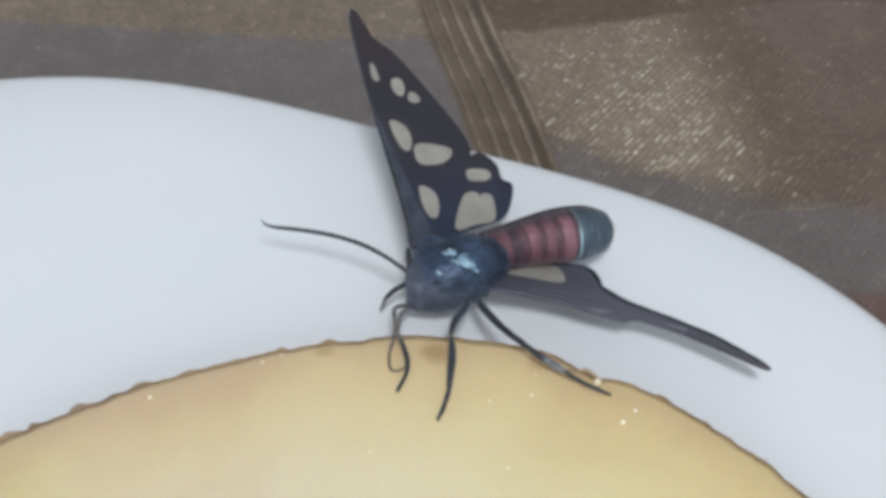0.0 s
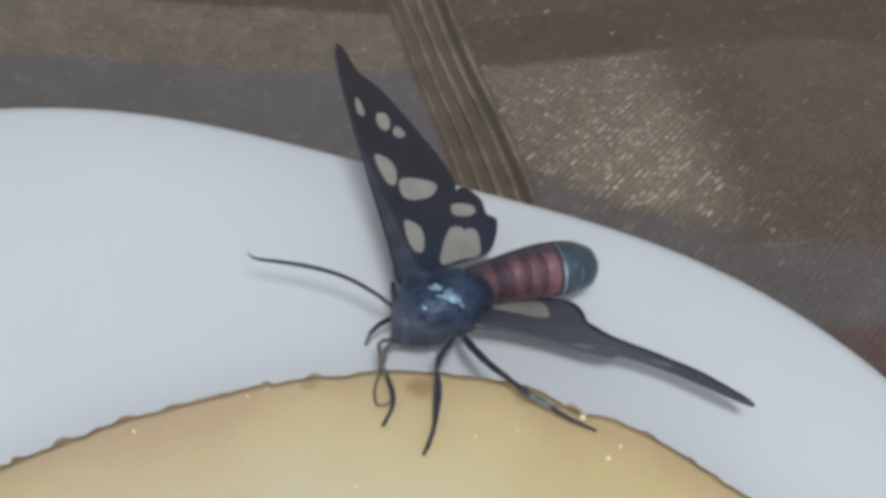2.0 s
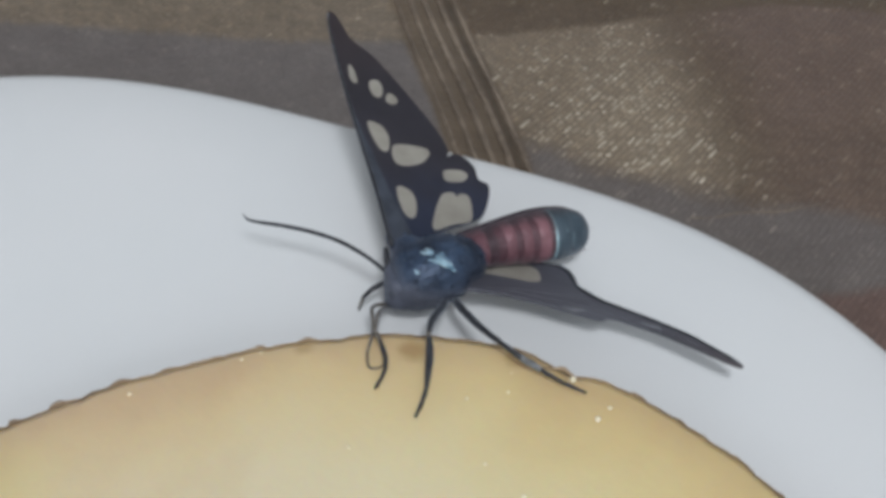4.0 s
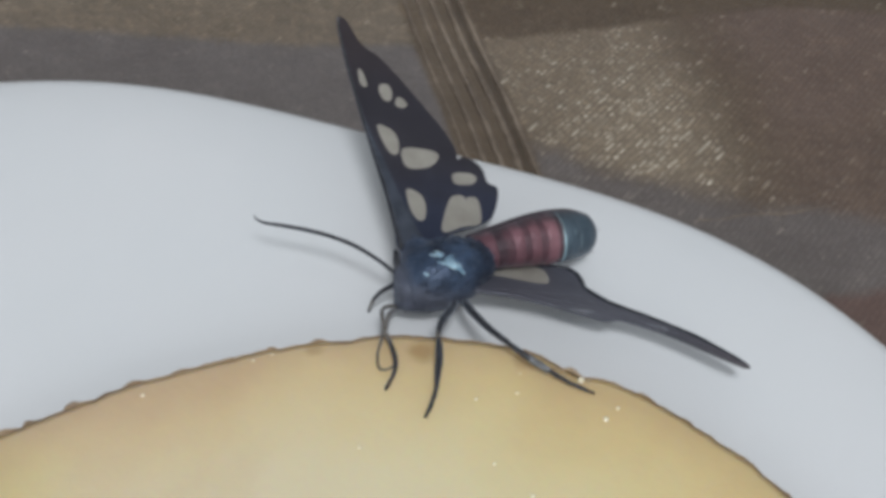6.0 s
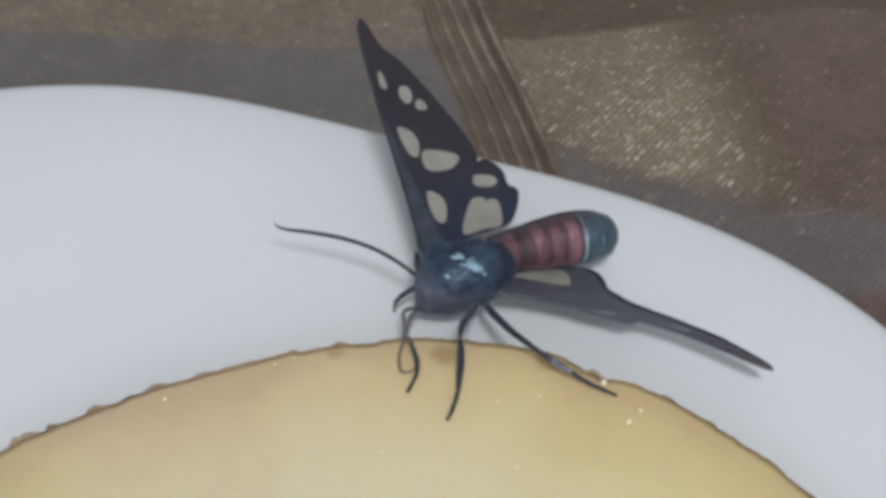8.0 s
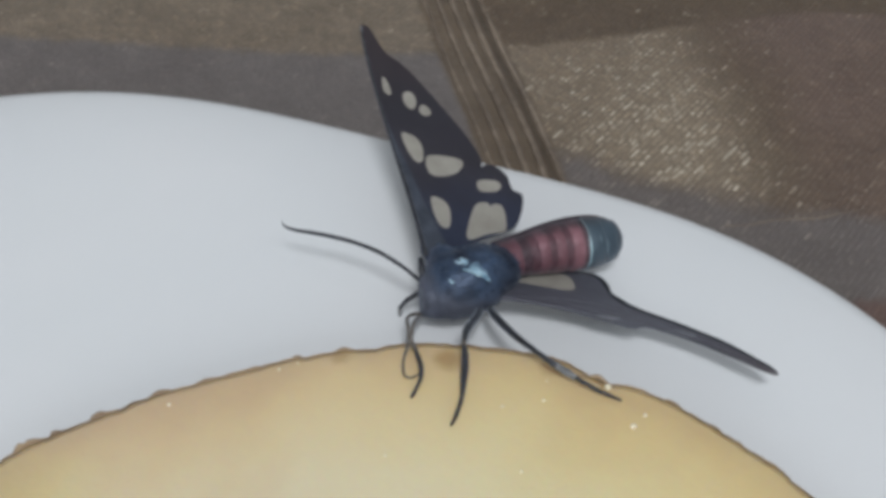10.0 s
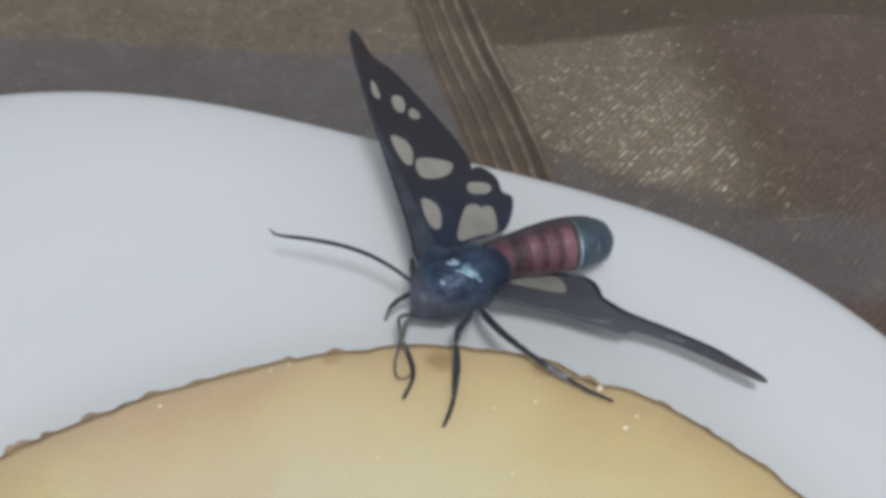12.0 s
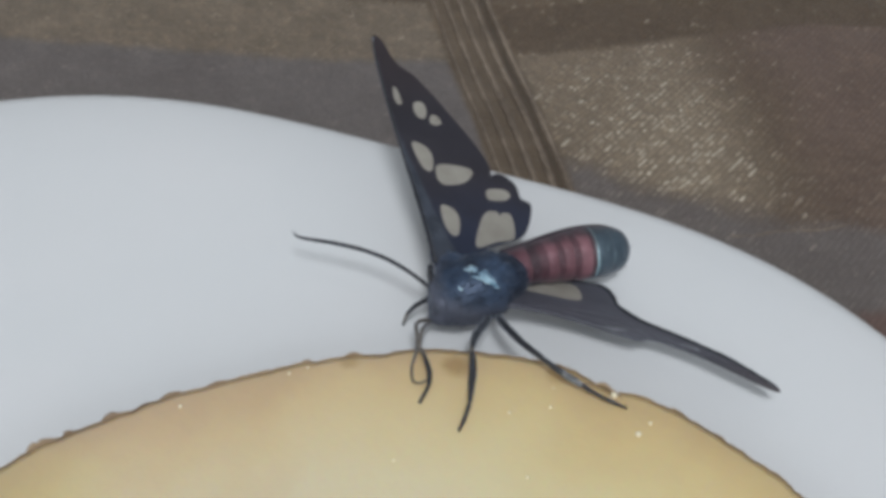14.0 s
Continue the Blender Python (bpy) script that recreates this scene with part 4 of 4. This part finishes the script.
def build_near_wing():
    fore = [(-0.9, -0.75), (0.4, -0.50), (1.95, -0.02), (3.58, 0.30), (5.11, 0.46), (6.33, 0.4), (7.45, 0.42), (8.51, 0.43), (9.06, 0.97), (10.48, 1.03), (12.21, 0.89), (14.36, 0.42), (16.11, -0.02), (17.03, -0.1), (17.12, 0.25),
            (16.36, 0.86), (14.49, 1.57), (12.04, 2.18), (9.5, 2.4), (7.67, 2.78), (6.37, 3.57), (4.62, 3.07), (2.11, 1.82), (-0.01, 0.9), (-0.95, 0.3)]
    hind = [(-0.6, 0.5), (0.2, 2.75), (1.68, 4.51), (3.69, 5.43), (4.91, 5.63), (5.67, 4.97), (6.43, 3.57), (6.78, 3.09), (5.15, 2.43), (2.52, 1.67)]
    hind_spots = [[(0.63, 2.21), (1.09, 3.27), (1.9, 4.4), (2.93, 4.75), (3.73, 4.27), (4.09, 3.02), (2.96, 2.61), (1.56, 2.33)]]
    wing = wing_part("forewing", fore, [], NEAR_BASE, 0.0, "black forewing seen edge-on, its sheen painted in", LIT_WING)
    part("costal_vein", tube([(-0.6, -0.65, 0), (0.4, -0.45, 0), (1.95, 0.03, 0), (3.58, 0.34, 0), (5.11, 0.49, 0), (6.33, 0.45, 0), (8.37, 0.5, 0)], [0.14, 0.12, 0.08], 8, 5), LIT_WING, wing)
    part("fringe", tube([(6.3, 3.66, 0.03), (7.19, 3.12, 0.05), (8.37, 2.7, 0.05), (10.19, 2.46, 0.05), (12.0, 2.18, 0.05), (13.83, 1.74, 0.05), (15.66, 0.98, 0.05), (16.94, 0.25, 0.03)], [0.16, 0.17, 0.15, 0.14, 0.12, 0.07], 8, 5, wobble=0.3), LEG_BLACK, wing, "black fringe along the hind edge")
    for pts, thick in (([(1.0, 0.35, 0.06), (3.4, 0.92, 0.06), (5.62, 1.2, 0.06), (7.77, 1.45, 0.06), (10.52, 1.45, 0.06), (13.37, 1.1, 0.06), (16.86, 0.2, 0.06)], 0.11),
                       ([(2.2, 0.9, 0.06), (4.6, 1.75, 0.06), (6.6, 2.25, 0.06), (8.2, 2.05, 0.06)], 0.09), ([(7.2, 0.75, 0.06), (9.4, 1.12, 0.06), (12.2, 1.05, 0.06), (15.4, 0.3, 0.06)], 0.08)):
        part("vein", tube(pts, [thick * 0.4, thick * 0.5, thick * 0.5, thick * 0.4], 8, 5, wobble=0.2), LIT_WING, wing)
    # streaks of sheen on the wing, painted as thin pale slips
    for loop in ([(6.07, 0.69), (6.66, 0.91), (7.52, 1.16), (7.06, 0.75), (6.4, 0.55)], [(10.73, 1.64), (11.22, 1.8), (12.05, 1.66), (11.67, 1.36), (11.07, 1.38)]):
        part("sheen_streak", sheet(smooth_loop(loop), (), 0.03, 0.055), SHEEN_PALE, wing, "pale streak of sheen painted on the wing", smooth=False)
    back = wing_part("hindwing", hind, hind_spots, NEAR_BASE, -0.10, "black hindwing with a large clear spot, sheen painted in", LIT_WING)
    part("fringe", tube([(1.68, 4.51, -0.06), (3.69, 5.43, -0.06), (4.91, 5.63, -0.06), (5.67, 4.97, -0.06), (6.3, 3.8, -0.06)], [0.08, 0.12, 0.16, 0.16, 0.14], 8, 5, wobble=0.3), LEG_BLACK, back)
    return wing, back


ANTENNA_ROOT = Vector((-2.6, 0.45, 3.3))
FORELEG_ROOT = Vector((-2.5, 0.68, 2.2))


def build_antenna():
    pts = [(-2.6, 0.45, 3.3), (-3.8, 1.39, 3.6), (-5.22, 2.32, 3.8), (-6.65, 3.06, 3.8), (-8.09, 3.66, 3.7), (-9.54, 4.12, 3.6), (-10.64, 4.43, 3.5), (-11.24, 4.79, 3.4), (-11.56, 5.35, 3.3)]
    path = curve_through([Vector(p) - ANTENNA_ROOT for p in pts], 16)
    thick = [blend([0.12, 0.12, 0.13, 0.13, 0.13, 0.12, 0.10, 0.07, 0.03], i / (len(path) - 1)) * (1.0, 1.12, 1.12, 0.84)[i % 4] for i in range(len(path))]
    return part("antenna", tube(path, thick, 10, 1, wobble=0.1), LEG_BLACK, moth, "thin black tapering antenna", at=Matrix.Translation(ANTENNA_ROOT * MM))


def leg(points, radii, material, knee, shin_radii, ankle, tarsus_radii, tarsus_material, root=None, joint=None):
    """Thigh, shin and foot through the points; knee and ankle tell at which of them one gives way to the next."""
    root = Vector(root or (0, 0, 0))
    pts = [Vector(p) - root for p in points]
    ob = part("leg", tube(pts[:knee + 1], radii, 10, 6, wobble=0.12), material, moth, at=Matrix.Translation(root * MM))
    part("shin", tube(pts[knee:ankle + 1], shin_radii, 10, 6, wobble=0.15), material, ob)
    foot = part("tarsus", tube(pts[ankle:], tarsus_radii, 8, 6, wobble=0.3), tarsus_material, ob)
    if joint:
        near = (pts[knee - 1] - pts[knee]).normalized() * 0.22
        far = (pts[knee + 1] - pts[knee]).normalized() * 0.30
        part("knee", tube([pts[knee] + near, pts[knee], pts[knee] + far], [0.10, 0.15, 0.12], 8, 4), joint, ob, "pale leg joint")
    # a pair of claws
    ahead = (pts[-1] - pts[-2]).normalized()
    for side in (-1, 1):
        out = Vector((-ahead.y, ahead.x, 0)) * 0.05 * side
        part("claw", tube([pts[-1] - ahead * 0.05, pts[-1] + ahead * 0.05 + out, pts[-1] + ahead * 0.10 + out * 1.2 - Vector((0, 0, 0.04))], [0.05, 0.04, 0.015], 6, 3), LEG_BLACK, foot)
    return ob


def build_legs():
    leg([(1.09, -0.6, 2.2), (0.8, -1.99, 2.8), (0.19, -3.8, 3.6), (-0.02, -4.98, 3.8), (0.05, -5.71, 3.5), (0.01, -6.81, 3.2), (-0.12, -8.22, 2.9), (-0.4, -9.2, 2.75), (-0.71, -10.04, 2.70)],
        [0.20, 0.27, 0.24, 0.13], LEG_BLACK, 3, [0.11, 0.22, 0.23, 0.13], 6, [0.13, 0.13, 0.09], LEG_BLACK, joint=LEG_BROWN)
    hind = leg([(1.44, -0.51, 2.2), (1.84, -2.17, 3.0), (2.94, -4.28, 3.6), (4.04, -5.63, 3.8), (4.98, -6.39, 3.6), (6.25, -7.1, 3.2), (7.51, -7.81, 2.9), (8.74, -8.35, 2.70)],
               [0.19, 0.25, 0.22, 0.16], LEG_BLACK, 3, [0.15, 0.19, 0.15], 5, [0.14, 0.12, 0.08], LEG_BLACK)
    part("cuff", tube([(5.0, -6.4, 3.6), (5.6, -6.75, 3.4), (6.3, -7.13, 3.2)], [0.17, 0.23, 0.18], 10, 5, wobble=0.3), LEG_PALE, hind, "pale grey scales on the leg")
    for tip in ((6.55, -6.95, 3.0), (6.75, -7.6, 3.0)):
        part("spur", tube([(6.1, -7.02, 3.22), tip], [0.05, 0.02], 6, 3), LEG_BROWN, hind)
    leg([(-2.35, -0.75, 1.6), (-3.08, -1.39, 2.3), (-3.39, -1.99, 2.6), (-3.26, -3.26, 2.6), (-3.31, -4.63, 2.95), (-3.51, -5.71, 2.9), (-3.39, -6.56, 2.75), (-2.94, -6.64, 2.7), (-2.55, -6.39, 2.75)],
        [0.12, 0.13, 0.12], LEG_BROWN, 2, [0.12, 0.12, 0.09], 4, [0.09, 0.08, 0.07, 0.05], LEG_BROWN)
    leg([(-2.55, -0.89, 1.6), (-2.95, -2.26, 2.5), (-3.12, -4.23, 3.2), (-2.8, -5.02, 3.3), (-2.49, -6.01, 3.0), (-2.51, -6.9, 2.8), (-2.97, -8.06, 2.70)],
        [0.13, 0.15, 0.13], LEG_BROWN, 2, [0.12, 0.14], 3, [0.13, 0.15, 0.13, 0.10], LEG_BLACK)
    return leg([(-2.5, 0.68, 2.2), (-3.46, -0.04, 2.2), (-3.96, -0.14, 1.6), (-4.28, 0.02, 0.4)], [0.16, 0.16], LEG_BLACK, 1, [0.16, 0.13], 2, [0.12, 0.09], LEG_BROWN, FORELEG_ROOT)


build_body()
build_abdomen()
far_wings = build_far_wing()
near_wings = build_near_wing()
antenna = build_antenna()
foreleg = build_legs()


# ---- what moves ----
def motions():
    turn = lambda x, y, z: pose(0, 0, 0, x, y, z)
    # each wing twitches once, between 11.3 and 12 s, and stays a little lower
    flap_far = [(0, 0, 0), (10.6, -0.1, 0.15), (11.2, 0.0, 0.4), (11.5, 0.66, 0.84), (11.7, -0.4, 0.4), (12.0, -1.32, 0.15), (12.5, -1.36, 0.13), (13.0, -1.46, 0.28), (13.5, -0.93, 0.40), (14.0, -0.74, 0.19)]
    for wing in far_wings:
        walk(wing, [(t, FAR_BASE @ turn(0, y, z)) for t, y, z in flap_far])
    flap_near = [(0, 0, 0), (7.0, -0.2, 0.2), (8.0, -0.2, 0.0), (11.0, 0.0, 0.4), (11.3, -0.2, 0.4), (11.5, -0.51, 0.34), (11.7, 0.5, 0.1), (12.0, 1.28, -0.24), (12.5, 1.25, -0.35), (13.0, 1.5, -0.1), (13.5, 0.95, -0.6), (14.0, 1.34, -0.14)]
    for wing in near_wings:
        walk(wing, [(t, NEAR_BASE @ turn(0, y, z)) for t, y, z in flap_near])
    # the antenna feels about
    sway = [(0, -0.3, 2.4), (1.5, -0.5, 2.6), (2.0, -0.3, 1.7), (2.5, 0.0, 0.8), (2.7, 0.3, 0.7), (4.8, 0.9, 0.7), (5.0, 0.8, 0.4), (5.5, 0.3, -1.6), (6.0, 1.6, 0.6), (6.5, 0, 0), (7.0, -0.1, -0.6), (7.5, -0.9, 0.1), (8.0, 0, 1.1), (9.2, 0.6, 0.4),
            (10.5, 1.2, -1.8), (11.0, -0.9, 2.7), (11.5, -0.5, 0), (12.0, 0.1, 1.1), (12.5, -0.5, 0.6), (13.0, 0.5, 0.9), (13.5, -1.8, 1.5), (14.0, -0.3, -0.6)]
    walk(antenna, [(t, Matrix.Translation(ANTENNA_ROOT * MM) @ turn(0, y, z)) for t, y, z in sway])
    # one foreleg draws in and reaches out again
    reach = [(0, 0), (6.6, 0), (6.9, 0.5), (7.2, 0.85), (7.5, 1.0), (7.8, 0.8), (8.1, 0.45), (8.4, 0.2), (9.6, 0.3), (10.3, 1.0), (10.6, 0.15), (10.9, 0), (14.0, 0)]
    walk(foreleg, [(t, Matrix.Translation(FORELEG_ROOT * MM) @ turn(16 * k, -13 * k, -11 * k)) for t, k in reach])


motions()
